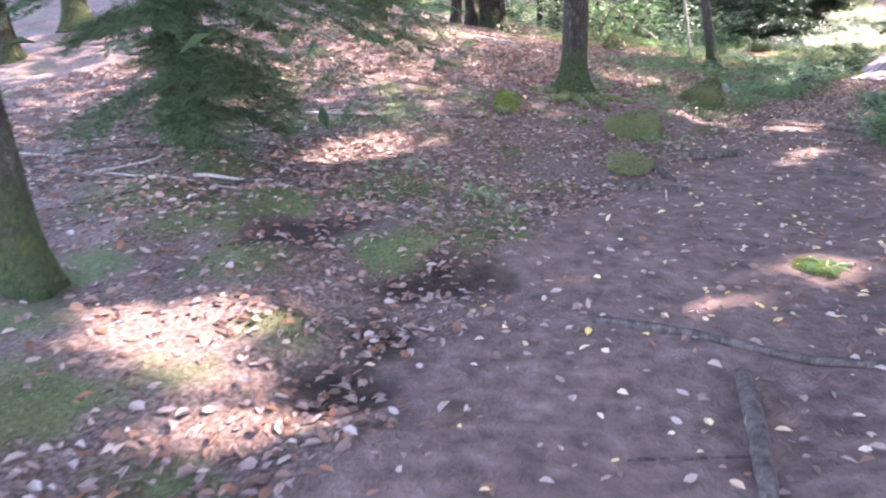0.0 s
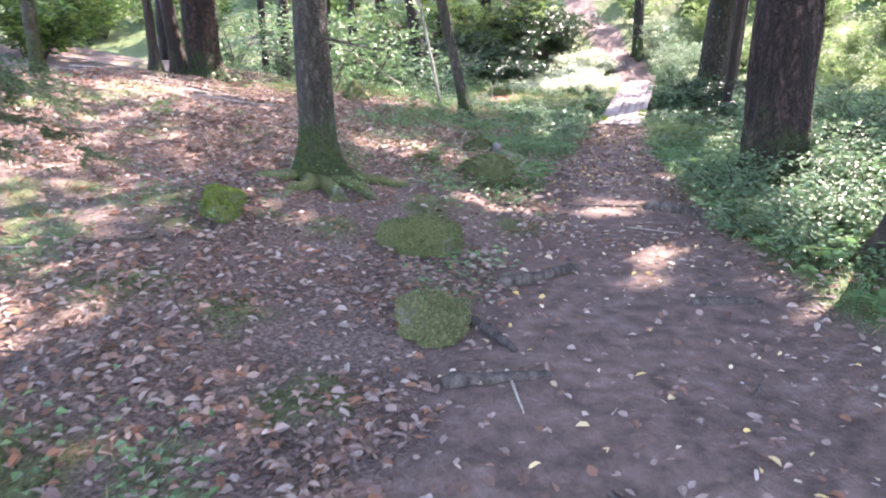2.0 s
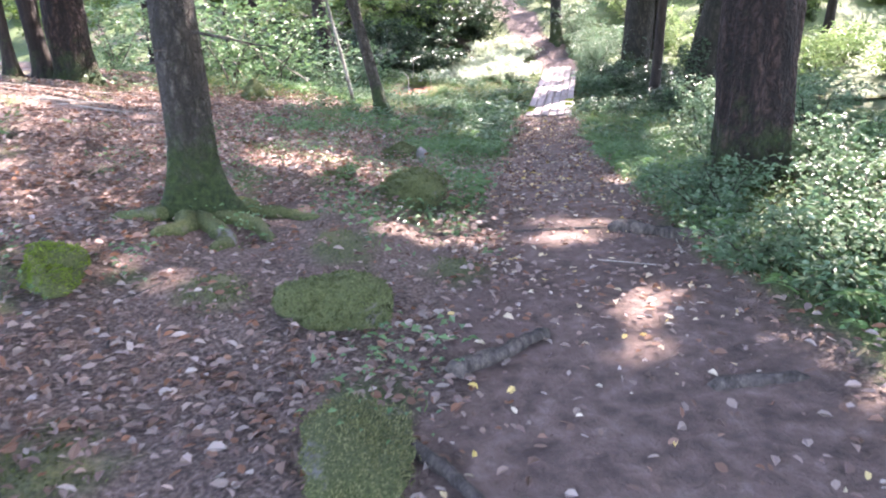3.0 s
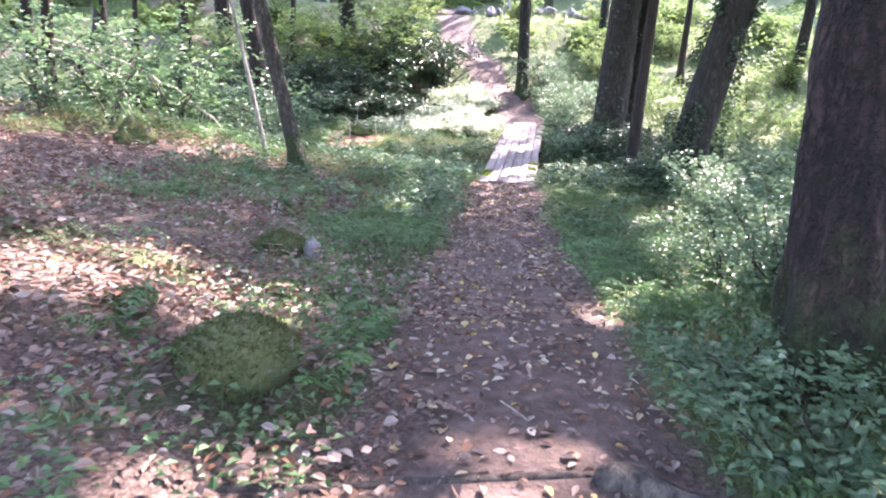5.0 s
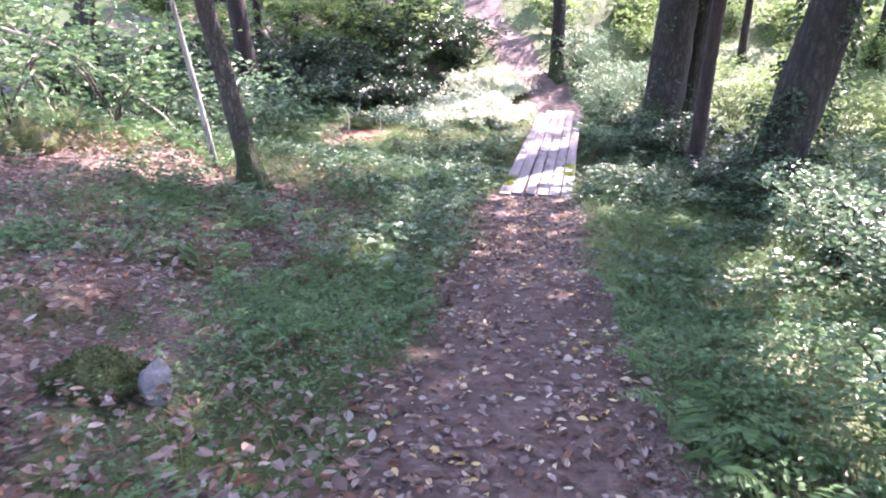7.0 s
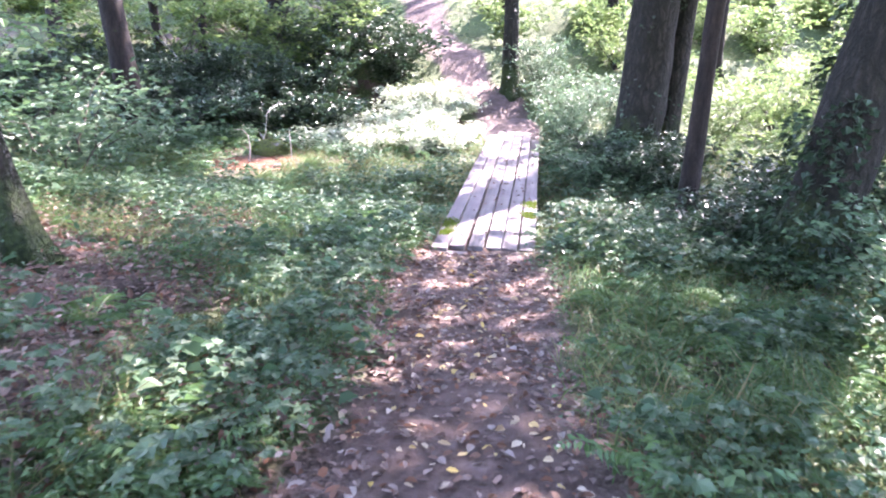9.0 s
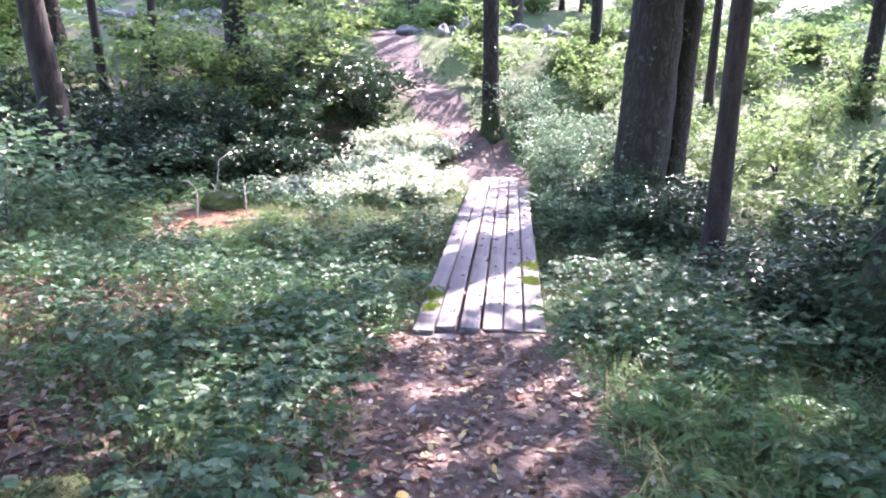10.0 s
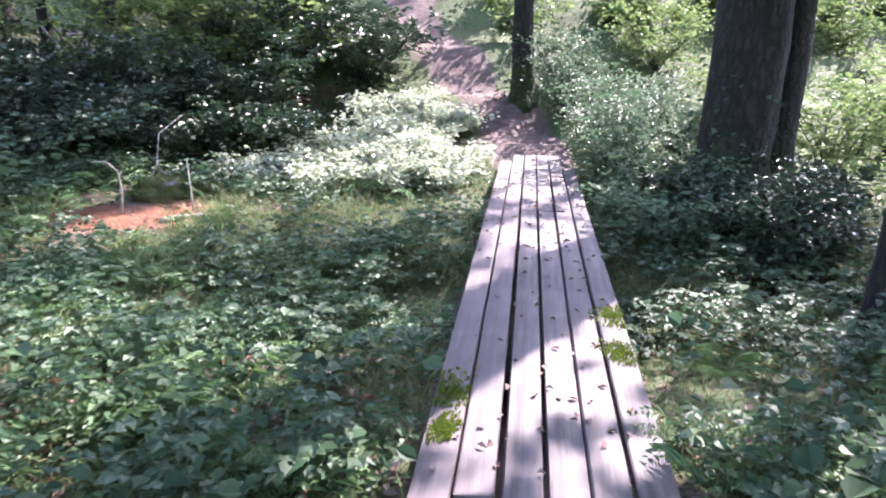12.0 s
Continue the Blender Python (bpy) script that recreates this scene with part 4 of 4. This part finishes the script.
def blades(x, y, z):
    n = len(x)
    u, v = along(x, y)
    tall = (0.06 + 0.13 * value_noise(x * 0.6 + 8, y * 0.6)) * rnd(0.5, 1.5, n) * (0.35 + 0.65 * lush(x, y))
    ax = np.stack([RNG.normal(0, 0.55, n), RNG.normal(0, 0.55, n), np.ones(n)], 1)
    return leaf_arrays(np.stack([x, y, z - 0.01], 1), ax, tall, rnd(0.004, 0.008, n), 0.0, 0.35, blade=True)


def broad_leaves(x, y, z):
    n = len(x)
    ax = np.stack([RNG.normal(0, 1, n), RNG.normal(0, 1, n), rnd(-0.15, 0.25, n)], 1)
    s = rnd(0.06, 0.12, n)
    return round_leaf_arrays(np.stack([x, y, z + rnd(0.12, 0.3, n)], 1), ax, s, s * 0.9)


def herb_leaves(x, y, z):
    n = len(x)
    tall = 0.03 + 0.2 * value_noise(x * 0.9 + 70, y * 0.9) * RNG.random(n) + 0.06 * RNG.random(n)
    ax = np.stack([RNG.normal(0, 1, n), RNG.normal(0, 1, n), rnd(-0.2, 0.5, n)], 1)
    s = rnd(0.018, 0.045, n) * (1 + 0.5 * (value_noise(x * 0.5 + 3, y * 0.5) > 0.6))
    return leaf_arrays(np.stack([x, y, z + tall], 1), ax, s, s * 0.6)


def wide_leaves(x, y, z):
    n = len(x)
    ax = np.stack([RNG.normal(0, 1, n), RNG.normal(0, 1, n), rnd(-0.2, 0.3, n)], 1)
    s = rnd(0.028, 0.07, n)
    return round_leaf_arrays(np.stack([x, y, z + rnd(0.04, 0.28, n)], 1), ax, s, s * 0.85)


def big_litter(x, y, z):
    return litter(x, y, z, 1.12)


def lifted_litter(x, y, z):
    return litter(x, y, z + rnd(0.02, 0.1, len(x)), 1.1)


def litter(x, y, z, size=1.0):
    n = len(x)
    ax = np.stack([RNG.normal(0, 1, n), RNG.normal(0, 1, n), RNG.normal(0, 0.18, n)], 1)
    s = rnd(0.028, 0.07, n) * size
    return round_leaf_arrays(np.stack([x, y, z + rnd(0.004, 0.02, n)], 1), ax, s, s * rnd(0.45, 0.75, n), rnd(-0.1, 0.35, n)[:, None], 0.1)


def on_way(x, y):
    u, v = along(x, y)
    return (0.16 + 0.75 * ramp(u, 7, 11)) * trodden(x, y) * (0.35 + 0.65 * ramp(value_noise(x * 1.5, y * 1.5), 0.2, 0.7)) * off_bridge(x, y)


def in_wood(x, y):
    return (1 - 0.75 * lush(x, y)) * (1 - trodden(x, y)) * (0.3 + 0.7 * ramp(value_noise(x * 1.1 + 11, y * 1.1), 0.25, 0.6)) * off_bridge(x, y)


carpet("grass", 210000, (4, 26, -6, 8), grassy, blades, GRASS, "soft shaggy green grass on the woodland floor", "grass")
carpet("grass", 60000, (26, 37, -10, 14), grassy, blades, GRASS, "sunlit tall grass on the far bank", "grass")
def frond_growth(x, y, z):
    """Small arching fronds, each a rib with leaflets to both sides."""
    n, k = len(x), 11
    az, L = rnd(0, 6.28, n), rnd(0.2, 0.5, n)
    t = np.linspace(0.12, 1, k)
    d = np.stack([np.cos(az), np.sin(az), np.zeros(n)], 1)
    rib = np.stack([x, y, z], 1)[:, None] + d[:, None] * (L[:, None] * t * 0.75)[..., None]
    rib[:, :, 2] += L[:, None] * (1.05 * t - 0.72 * t * t)
    side = np.stack([-np.sin(az), np.cos(az), np.full(n, -0.1)], 1)
    w = (L[:, None] * 0.34 * (1.05 - t)).ravel()
    chunks = []
    for s in (-1, 1):
        ax = np.repeat(side * s + d * 0.35, k, 0) + RNG.normal(0, 0.12, (n * k, 3))
        chunks.append(leaf_arrays(rib.reshape(-1, 3), ax, w + 0.012, np.repeat(L * 0.06, k), 0.1, 0.2))
    return join(chunks)


def ferny(x, y):
    u, v = along(x, y)
    patch = value_noise(x * 0.9 + 12, y * 0.9) * 0.6 + value_noise(x * 2.6, y * 2.6 + 7) * 0.4
    return np.clip(lush(x, y) * 1.5 - 0.5, 0, 1) * ramp(patch, 0.3, 0.6) * off_bridge(x, y)


def moss_tufts(x, y, z):
    n = len(x)
    ax = np.stack([RNG.normal(0, 0.6, n), RNG.normal(0, 0.6, n), np.ones(n)], 1)
    return leaf_arrays(np.stack([x, y, z - 0.003], 1), ax, rnd(0.012, 0.03, n), 0.01)


def lobed_plants(x, y, z):
    """Rosettes of stalked leaves, each leaf of five lobes spread like a palm."""
    chunks = []
    tall = rnd(0.1, 0.32, len(x))
    for k in range(4):
        az = rnd(0, 6.28, len(x))
        out = rnd(0.03, 0.13, len(x))
        c = np.stack([x + out * np.cos(az), y + out * np.sin(az), z + tall * rnd(0.7, 1.1, len(x))], 1)
        size = rnd(0.035, 0.065, len(x))
        for j in range(5):
            b = az + (j - 2) * 0.95
            ax = np.stack([np.cos(b), np.sin(b), rnd(-0.25, 0.1, len(x))], 1)
            chunks.append(leaf_arrays(c, ax, size * (1.15 - 0.12 * abs(j - 2)), size * 0.8, 0.08, 0.12))
    return join(chunks)


carpet("lobed_leaf_herbs", 5200, (15.0, 26, -6, 5), herb_clumps, lobed_plants, BLUE_HERB, "stalked palm-lobed green leaves over the boggy turf", "undergrowth")
carpet("moss_growth", 160000, (-1, 16, -5.5, 2.0), lambda x, y: mossy(x, y) * 0.9, moss_tufts, MOSS, "dull green moss grown over low swellings of the ground", "moss")
carpet("fern_growth", 5200, (7.5, 20, 0.8, 5.0), ferny, frond_growth, FERN, "feathery knee-high green ferns massed beside the path", "ferns")
carpet("fern_growth", 8000, (10, 27, -5.0, 0.6), ferny, frond_growth, FERN, "scattered feathery green ferns in the turf", "ferns")
carpet("bilberry_growth", 190000, (4.5, 20, -3.5, 5.5), herby, herb_leaves, HERB, "dense low bilberry and herb leaves beside the path", "undergrowth")
carpet("tall_grass", 95000, (14.5, 27, -6, 7), grass_clumps, tall_blades, GRASS, "tall tussocky green and straw grass by the bridge", "grass")
carpet("leaf_litter", 26000, (15, 27, -7, 6), lambda x, y: 0.5 * off_bridge(x, y) * (1 - trodden(x, y)), litter, LITTER, "brown fallen leaves among the boggy growth", "leaves")
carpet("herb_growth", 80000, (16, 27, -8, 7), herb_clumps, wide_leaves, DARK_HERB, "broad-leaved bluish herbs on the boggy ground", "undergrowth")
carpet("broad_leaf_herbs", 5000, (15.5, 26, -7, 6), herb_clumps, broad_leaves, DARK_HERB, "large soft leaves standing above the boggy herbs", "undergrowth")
carpet("herb_growth", 30000, (26, 37, -14, 18), herby, wide_leaves, BEECH, "sunlit broad herbs on the far bank", "undergrowth")
carpet("leaf_litter", 22000, (9, 21, -4.5, 0.6), lambda x, y: 0.75 * (1 - trodden(x, y)) * ramp(value_noise(x * 1.7 + 6, y * 1.7), 0.25, 0.6) * off_bridge(x, y), lifted_litter, LITTER, "brown fallen leaves caught in the turf", "leaves")
carpet("leaf_litter", 42000, (-2, 20, -1, 2.2), on_way, litter, LITTER, "brown fallen leaves trodden into the path", "leaves")
carpet("leaf_litter", 125000, (-1, 20, -8, 3), in_wood, big_litter, LITTER, "brown and pinkish fallen leaves on the wood floor", "leaves")
carpet("pale_leaf_litter", 11000, (-1, 20, -3, 2.2), on_way, litter, LITTER_PALE, "pale yellow and cream fallen leaves on the path", "leaves")


# ---- stones, roots and fallen wood ----
def stone_mesh(name, rx, ry, rz, seed, material, rough=0.22):
    bm = bmesh.new()
    bmesh.ops.create_icosphere(bm, subdivisions=4 if rx > 0.12 and rough > 0.3 else 3, radius=1.0)
    off = Vector((seed * 3.1, seed * 1.7, seed * 0.9))
    for v in bm.verts:
        k = 1 + rough * noise.noise(v.co * 1.1 + off) + rough * 0.5 * noise.noise(v.co * 2.7 + off) + rough * 0.2 * noise.noise(v.co * 6 + off)
        v.co = Vector((v.co.x * rx, v.co.y * ry, v.co.z * rz)) * k
    for f in bm.faces:
        f.smooth = True
    me = bpy.data.meshes.new(name)
    bm.to_mesh(me)
    bm.free()
    me.materials.append(material)
    return me


def rock(x, y, rx, ry, rz, seed, label, moss=MOSS, cover=0.2, tufts=4200, stone=STONE, sink=0.6, rough=0.42):
    """A stone under a cushion of moss tufts; cover: how high the moss must face."""
    base = new("mossy_rock" if moss else "rock")
    base.location = (x, y, float(height(x, y)) + rz * (1 - sink) - 0.02)
    base.rotation_euler = (0, 0, seed * 1.3)
    tagged(base, label, "rock", group="woodland rocks")
    me = stone_mesh("stone", rx, ry, rz, seed, MOSSY_STONE if moss else stone, rough)
    part("stone", me, base)
    if moss:
        nf = len(me.polygons)
        c = np.empty(nf * 3)
        nm = np.empty(nf * 3)
        me.polygons.foreach_get("center", c)
        me.polygons.foreach_get("normal", nm)
        c, nm = c.reshape(-1, 3), nm.reshape(-1, 3)
        ok = nm[:, 2] + 0.5 * (value_noise(c[:, 0] * 9 + seed, c[:, 1] * 9) - 0.5) > cover
        i = RNG.choice(np.nonzero(ok)[0], tufts)
        spread = max(rx, ry) * 0.07
        pos = c[i] + RNG.normal(0, spread, (tufts, 3)) * (1 - np.abs(nm[i])) - nm[i] * 0.004
        part("moss", leaves_mesh("moss", moss, pos, nm[i] + RNG.normal(0, 0.5, (tufts, 3)), rnd(0.01, 0.022, tufts), 0.008), base, "thick green moss cushion")
    return base


rock(0.75, 8.6, 0.2, 0.16, 0.16, 1, "small rock fully covered in bright green moss", MOSS_LIME, -0.2)
rock(2.05, 7.72, 0.28, 0.18, 0.19, 2, "low rock under a green moss cushion", MOSS, -0.2, sink=0.42, rough=0.3)
rock(1.72, 6.55, 0.36, 0.2, 0.07, 13, "flat rock in the path with yellow-green moss", MOSS_STRAW, 0.1, 3200)
rock(3.45, 9.72, 0.3, 0.25, 0.21, 5, "boulder beside the path clad in green moss", MOSS, 0.0, 5200, rough=0.28)
rock(4.62, 12.05, 0.085, 0.08, 0.12, 6, "bare grey stone standing beside a moss lump", None, sink=0.3)
rock(4.4, 12.15, 0.2, 0.16, 0.15, 7, "moss lump leaning on a grey stone", MOSS, -0.2)
rock(4.0, 17.5, 0.32, 0.25, 0.22, 8, "dark mossy stump-like rock below the saplings", MOSS, -0.1)
rock(3.1, 10.6, 0.16, 0.12, 0.07, 11, "small mossy stone in the litter", MOSS, 0.0, 1200)
rock(4.1, 11.1, 0.15, 0.12, 0.09, 15, "moss lump at the path edge", MOSS, -0.1, 1400)
rock(7.02, 15.55, 0.09, 0.07, 0.05, 19, "pale stone lying in a dark peaty hollow", None, sink=0.4)
rock(2.2, 4.0, 0.13, 0.1, 0.03, 16, "pale lime moss tuft on the path", MOSS_LIME, 0.0, 900)
rock(9.7, 22.9, 0.4, 0.25, 0.14, 17, "lime moss hummock beside ochre mud", MOSS_LIME, -0.1)
rock(6.9, 15.4, 0.3, 0.25, 0.14, 18, "moss hummock in the grass", MOSS, -0.1)


def branch(points, r0, r1, label, material=DEADWOOD, name="fallen_branch", lift=0.5, side=0):
    """A stick or root lying along the ground through the given plan points."""
    p = np.array(points, float)
    k = np.linspace(0, len(p) - 1, max(8, 5 * len(p)))
    x, y = np.interp(k, np.arange(len(p)), p[:, 0]), np.interp(k, np.arange(len(p)), p[:, 1])
    n = len(k)
    r = np.linspace(r0, r1, n) * (1 + 0.25 * (RNG.random(n) - 0.5))
    wob = np.cumsum(RNG.normal(0, r0 * 0.1, (n, 2)), 0)
    wob -= np.linspace(0, 1, n)[:, None] * wob[-1]
    x, y = x + wob[:, 0], y + wob[:, 1]
    z = height(x, y) + r * lift
    z = np.convolve(np.pad(z, 2, "edge"), np.ones(5) / 5, "valid")
    z[[0, -1]] -= r[[0, -1]] * 0.6
    base = new(name, tube_mesh(name, material, np.stack([x, y, z], 1), r, 9, 0.08))
    return tagged(base, label, "root" if "root" in name else "branch", group="fallen wood and roots")


ROOT = "exposed dark root crossing the trodden path"
branch([(2.35, 6.95), (2.65, 7.0), (2.98, 7.12)], 0.05, 0.03, "grey weathered root across the path", DEADWOOD, "tree_root", 0.75)
branch([(1.55, 5.85), (1.8, 5.78), (2.05, 5.75)], 0.04, 0.02, ROOT, ROOT_BARK, "tree_root", 0.5)
branch([(0.75, 3.25), (1.2, 3.05), (1.6, 2.8), (2.2, 2.5)], 0.026, 0.02, ROOT, ROOT_BARK, "tree_root", 0.6)
branch([(1.27, 2.7), (1.15, 2.3), (1.02, 1.85)], 0.042, 0.034, "thick dark root with moss along the path", ROOT_BARK, "tree_root", 0.7)
branch([(1.93, 6.5), (1.98, 6.3), (2.0, 6.05)], 0.035, 0.02, ROOT, ROOT_BARK, "tree_root", 0.6)
branch([(4.5, 8.4), (4.7, 8.0), (4.85, 7.6)], 0.06, 0.045, "dark half-buried log at the path edge", DEADWOOD, "fallen_log", 0.4)
branch([(1.79, 4.84), (1.74, 4.5), (1.9, 4.38), (2.12, 4.34)], 0.012, 0.006, "thin crooked twig on the path", DEADWOOD)
branch([(3.3, 6.3), (3.7, 6.15)], 0.045, 0.03, ROOT, ROOT_BARK, "tree_root", 0.1)
branch([(3.1, 8.95), (3.7, 8.75), (4.5, 8.45)], 0.03, 0.02, "low root forming a step across the path", ROOT_BARK, "tree_root", -0.4)
branch([(-1.9, 5.0), (-1.5, 5.6), (-1.3, 6.2)], 0.02, 0.008, "dead stick on the wood floor", DEADWOOD)
branch([(-2.8, 5.4), (-2.4, 5.9), (-2.3, 6.3)], 0.014, 0.007, "pale dead stick leaning in the litter", PALE_STICK)
branch([(-3.5, 7.2), (-2.4, 7.4), (-1.6, 7.2)], 0.02, 0.008, "dead stick on the wood floor", DEADWOOD)
branch([(-0.6, 4.7), (0.1, 4.4), (0.5, 4.5)], 0.018, 0.008, "dead stick on the wood floor", DEADWOOD)
branch([(-0.2, 7.9), (0.6, 8.3)], 0.018, 0.01, "dead stick on the wood floor", DEADWOOD)
branch([(4.15, 10.6), (4.35, 10.9)], 0.02, 0.015, "short dead stick in the litter", DEADWOOD)
branch([(3.7, 10.9), (3.95, 11.35)], 0.018, 0.01, "short dead stick in the litter", PALE_STICK)
branch([(10.3, 15.9), (10.55, 16.5)], 0.055, 0.05, "mossy log beside the bridge end", BARK_ALDER, "fallen_log", 0.5)
branch([(8.4, 18.4), (9.2, 18.7), (9.9, 19.3)], 0.015, 0.008, "thin bare branch lying in the grass", DEADWOOD)
branch([(9.5, 22.15), (9.95, 22.1)], 0.03, 0.025, "short bleached log by the ochre mud", PALE_STICK, "fallen_log")
for i in range(26):
    x, y, a, L = rnd(-1.5, 2.6), rnd(14.5, 18.5), rnd(-0.7, 0.7), rnd(0.7, 2.4)
    branch([(x, y), (x + L * math.cos(a) / 2, y + L * math.sin(a) / 2), (x + L * math.cos(a), y + L * math.sin(a))], rnd(0.006, 0.016), 0.004, "dead brushwood heaped near the reddish pine", PALE_STICK if i % 3 == 0 else DEADWOOD, lift=rnd(0.5, 4))
for i in range(46):
    u, v, a, L = rnd(0.5, 15), rnd(-5, 1.4), rnd(0, 6.28), rnd(0.12, 0.5)
    x, y = place(u, v)
    branch([(x, y), (x + L * math.cos(a), y + L * math.sin(a))], rnd(0.004, 0.011), 0.003, "small dead twig in the leaf litter", DEADWOOD if i % 4 else PALE_STICK, "twig")
for i in range(30):
    x, y, a, L = rnd(-4.2, -1.2), rnd(4.4, 9.0), rnd(-0.6, 0.5), rnd(0.5, 1.9)
    branch([(x, y), (x + L * math.cos(a) / 2, y + L * math.sin(a) / 2), (x + L * math.cos(a), y + L * math.sin(a))], rnd(0.008, 0.022), 0.005, "dead stick strewn under the spruce", PALE_STICK if i % 5 == 0 else DEADWOOD, lift=rnd(0.4, 2.5))
# spreading mossy roots round the grey spruce
for az, L in ((-0.9, 0.7), (-0.3, 0.85), (-1.5, 0.75), (-2.1, 0.6), (-2.8, 0.55), (0.4, 0.5)):
    branch([(1.66 + 0.16 * math.cos(az), 9.55 + 0.16 * math.sin(az)), (1.66 + L * 0.7 * math.cos(az + 0.1), 9.55 + L * 0.7 * math.sin(az + 0.1)), (1.66 + L * math.cos(az - 0.1), 9.55 + L * math.sin(az - 0.1))], 0.085, 0.03,
           "mossy surface root of the grey spruce", MOSSY_STONE, "tree_root", 0.3)


def standing_stick(x, y, pts, r):
    z = float(height(x, y))
    tagged(new("dead_stick", tube_mesh("dead_stick", PALE_STICK, np.array(pts) + (x, y, z), np.linspace(r, r * 0.4, len(pts)), 6)), "bleached dead stick poking out of the bog", "branch", group="fallen wood and roots")


standing_stick(9.2, 22.4, [(0, 0, -0.05), (0.02, 0, 0.2), (0.0, 0.02, 0.4), (-0.1, 0, 0.5), (-0.22, 0.0, 0.5)], 0.014)
standing_stick(9.85, 22.3, [(0, 0, -0.05), (-0.02, 0, 0.25), (-0.05, 0.0, 0.52)], 0.012)
standing_stick(9.5, 23.0, [(0, 0, -0.05), (0.15, 0, 0.3), (0.2, 0.1, 0.6), (0.45, 0.1, 0.8)], 0.014)


def leaning_branch(pts, r, label):
    """A bare dead branch propped above the ground; heights are over the ground at its far end."""
    p = np.array(pts, float)
    k, m = np.linspace(0, len(p) - 1, 22), np.arange(len(p))
    q = np.stack([np.interp(k, m, p[:, c]) for c in range(3)], 1)
    q[:, 2] += float(height(p[-1, 0], p[-1, 1]))
    q[1:-1] += RNG.normal(0, 0.018, (20, 3))
    base = new("dead_branch")
    base.location = q[-1]
    q = q - q[-1]
    tagged(base, label, "branch", group="fallen wood and roots")
    part("stem", tube_mesh("stem", PALE_STICK, q, np.linspace(r, r * 0.45, 22), 7, 0.06), base)
    for i in (5, 9, 13, 16):
        twig = limb_points(q[i], rnd(-2.2, 0.2), rnd(0.3, 0.7), rnd(-0.3, 0.4))
        part("side_twig", tube_mesh("side_twig", PALE_STICK, twig, np.linspace(r * 0.4, 0.003, 7), 5), base)


leaning_branch([(3.12, 20.7, 1.6), (4.2, 20.5, 1.25), (5.0, 20.0, 0.85), (5.9, 19.3, 0.0)], 0.028, "bleached bare branch propped against a dark young trunk")
leaning_branch([(3.05, 20.6, 1.15), (3.6, 20.35, 1.05), (4.0, 19.8, 0.7), (4.3, 19.2, 0.0)], 0.022, "bleached bare branch propped against a dark young trunk")
leaning_branch([(9.0, 29.0, 1.9), (9.5, 27.0, 1.0), (9.7, 24.4, 0.3), (9.9, 23.2, 0.0)], 0.025, "bare forked branch hanging down to the bog")


# ---- ferns ----
def fern(x, y, size, label="fresh green fern with arching fronds"):
    base = new("fern")
    base.location = (x, y, float(height(x, y)))
    tagged(base, label, "fern", group="ferns")
    for i in range(7):
        az, n = i * 0.9 + rnd(-0.2, 0.2), 30
        t = np.linspace(0, 1, n)
        L = size * rnd(0.8, 1.1)
        pts = np.stack([math.cos(az) * L * t * 0.85, math.sin(az) * L * t * 0.85, L * (0.75 * t - 0.55 * t * t)], 1)
        side = np.array((-math.sin(az), math.cos(az), -0.15))
        w = L * 0.3 * np.sin(np.pi * (0.12 + 0.88 * t)) + 0.01
        fwd = np.array((math.cos(az), math.sin(az), 0)) * 0.4
        chunks = [tube_arrays(pts, np.linspace(0.004, 0.0015, n), 3)]
        for s in (-1, 1):
            chunks.append(leaf_arrays(pts[2:], side * s + fwd + RNG.normal(0, 0.08, (n - 2, 3)), w[2:], L * 0.026, 0.1, 0.2))
        part("frond", flat_mesh("frond", *join(chunks), FERN), base)


for x, y, sz in ((7.0, 15.2, 0.4), (7.6, 16.2, 0.4), (6.6, 13.9, 0.35), (7.9, 17.6, 0.35), (8.6, 16.9, 0.35), (9.0, 18.2, 0.4), (8.4, 18.9, 0.35), (10.6, 16.1, 0.35), (10.9, 15.2, 0.4), (9.6, 14.2, 0.45), (10.2, 14.8, 0.4), (8.9, 13.2, 0.4),
                 (8.0, 12.0, 0.45), (7.4, 11.2, 0.4), (6.9, 10.9, 0.35), (8.6, 11.4, 0.5), (11.6, 17.4, 0.35), (6.4, 15.6, 0.35), (5.6, 13.4, 0.3), (7.2, 18.6, 0.4), (11.3, 20.6, 0.4), (14.0, 20.4, 0.45), (4.1, 5.6, 0.3), (2.25, 3.95, 0.18), (4.3, 10.2, 0.25)):
    fern(x, y, sz)


# ---- stones along the road on the far bank ----
for i in range(74):
    u, v = 36.4 + rnd(-0.5, 0.5), -9 + i * 0.38 + rnd(-0.3, 0.3)
    x, y = place(u, v)
    if abs(v - table_at(u, LINE)) > 0.5:
        rock(x, y, rnd(0.1, 0.34), rnd(0.12, 0.3), rnd(0.08, 0.3), 30 + i, "rough blue-grey stone edging the road", None, stone=STONE_BLUE, sink=0.45)

# leaves lying on the boards
bd = (FAR - NEAR).normalized()
bs = Vector((bd.y, -bd.x, 0)).normalized()
n = 170
k, s = rnd(0.1, 5.6, n), rnd(-0.45, 0.45, n)
pos = np.array([tuple(NEAR + bd * float(a) + bs * float(b) + Vector((0, 0, 0.032))) for a, b in zip(k, s)])
tagged(new("leaf_litter", leaves_mesh("leaf_litter", LITTER, pos, np.stack([RNG.normal(0, 1, n), RNG.normal(0, 1, n), RNG.normal(0, 0.1, n)], 1), rnd(0.025, 0.06, n), 0.03)), "scattered brown leaves lying on the grey boards", "leaves", kind="stuff")
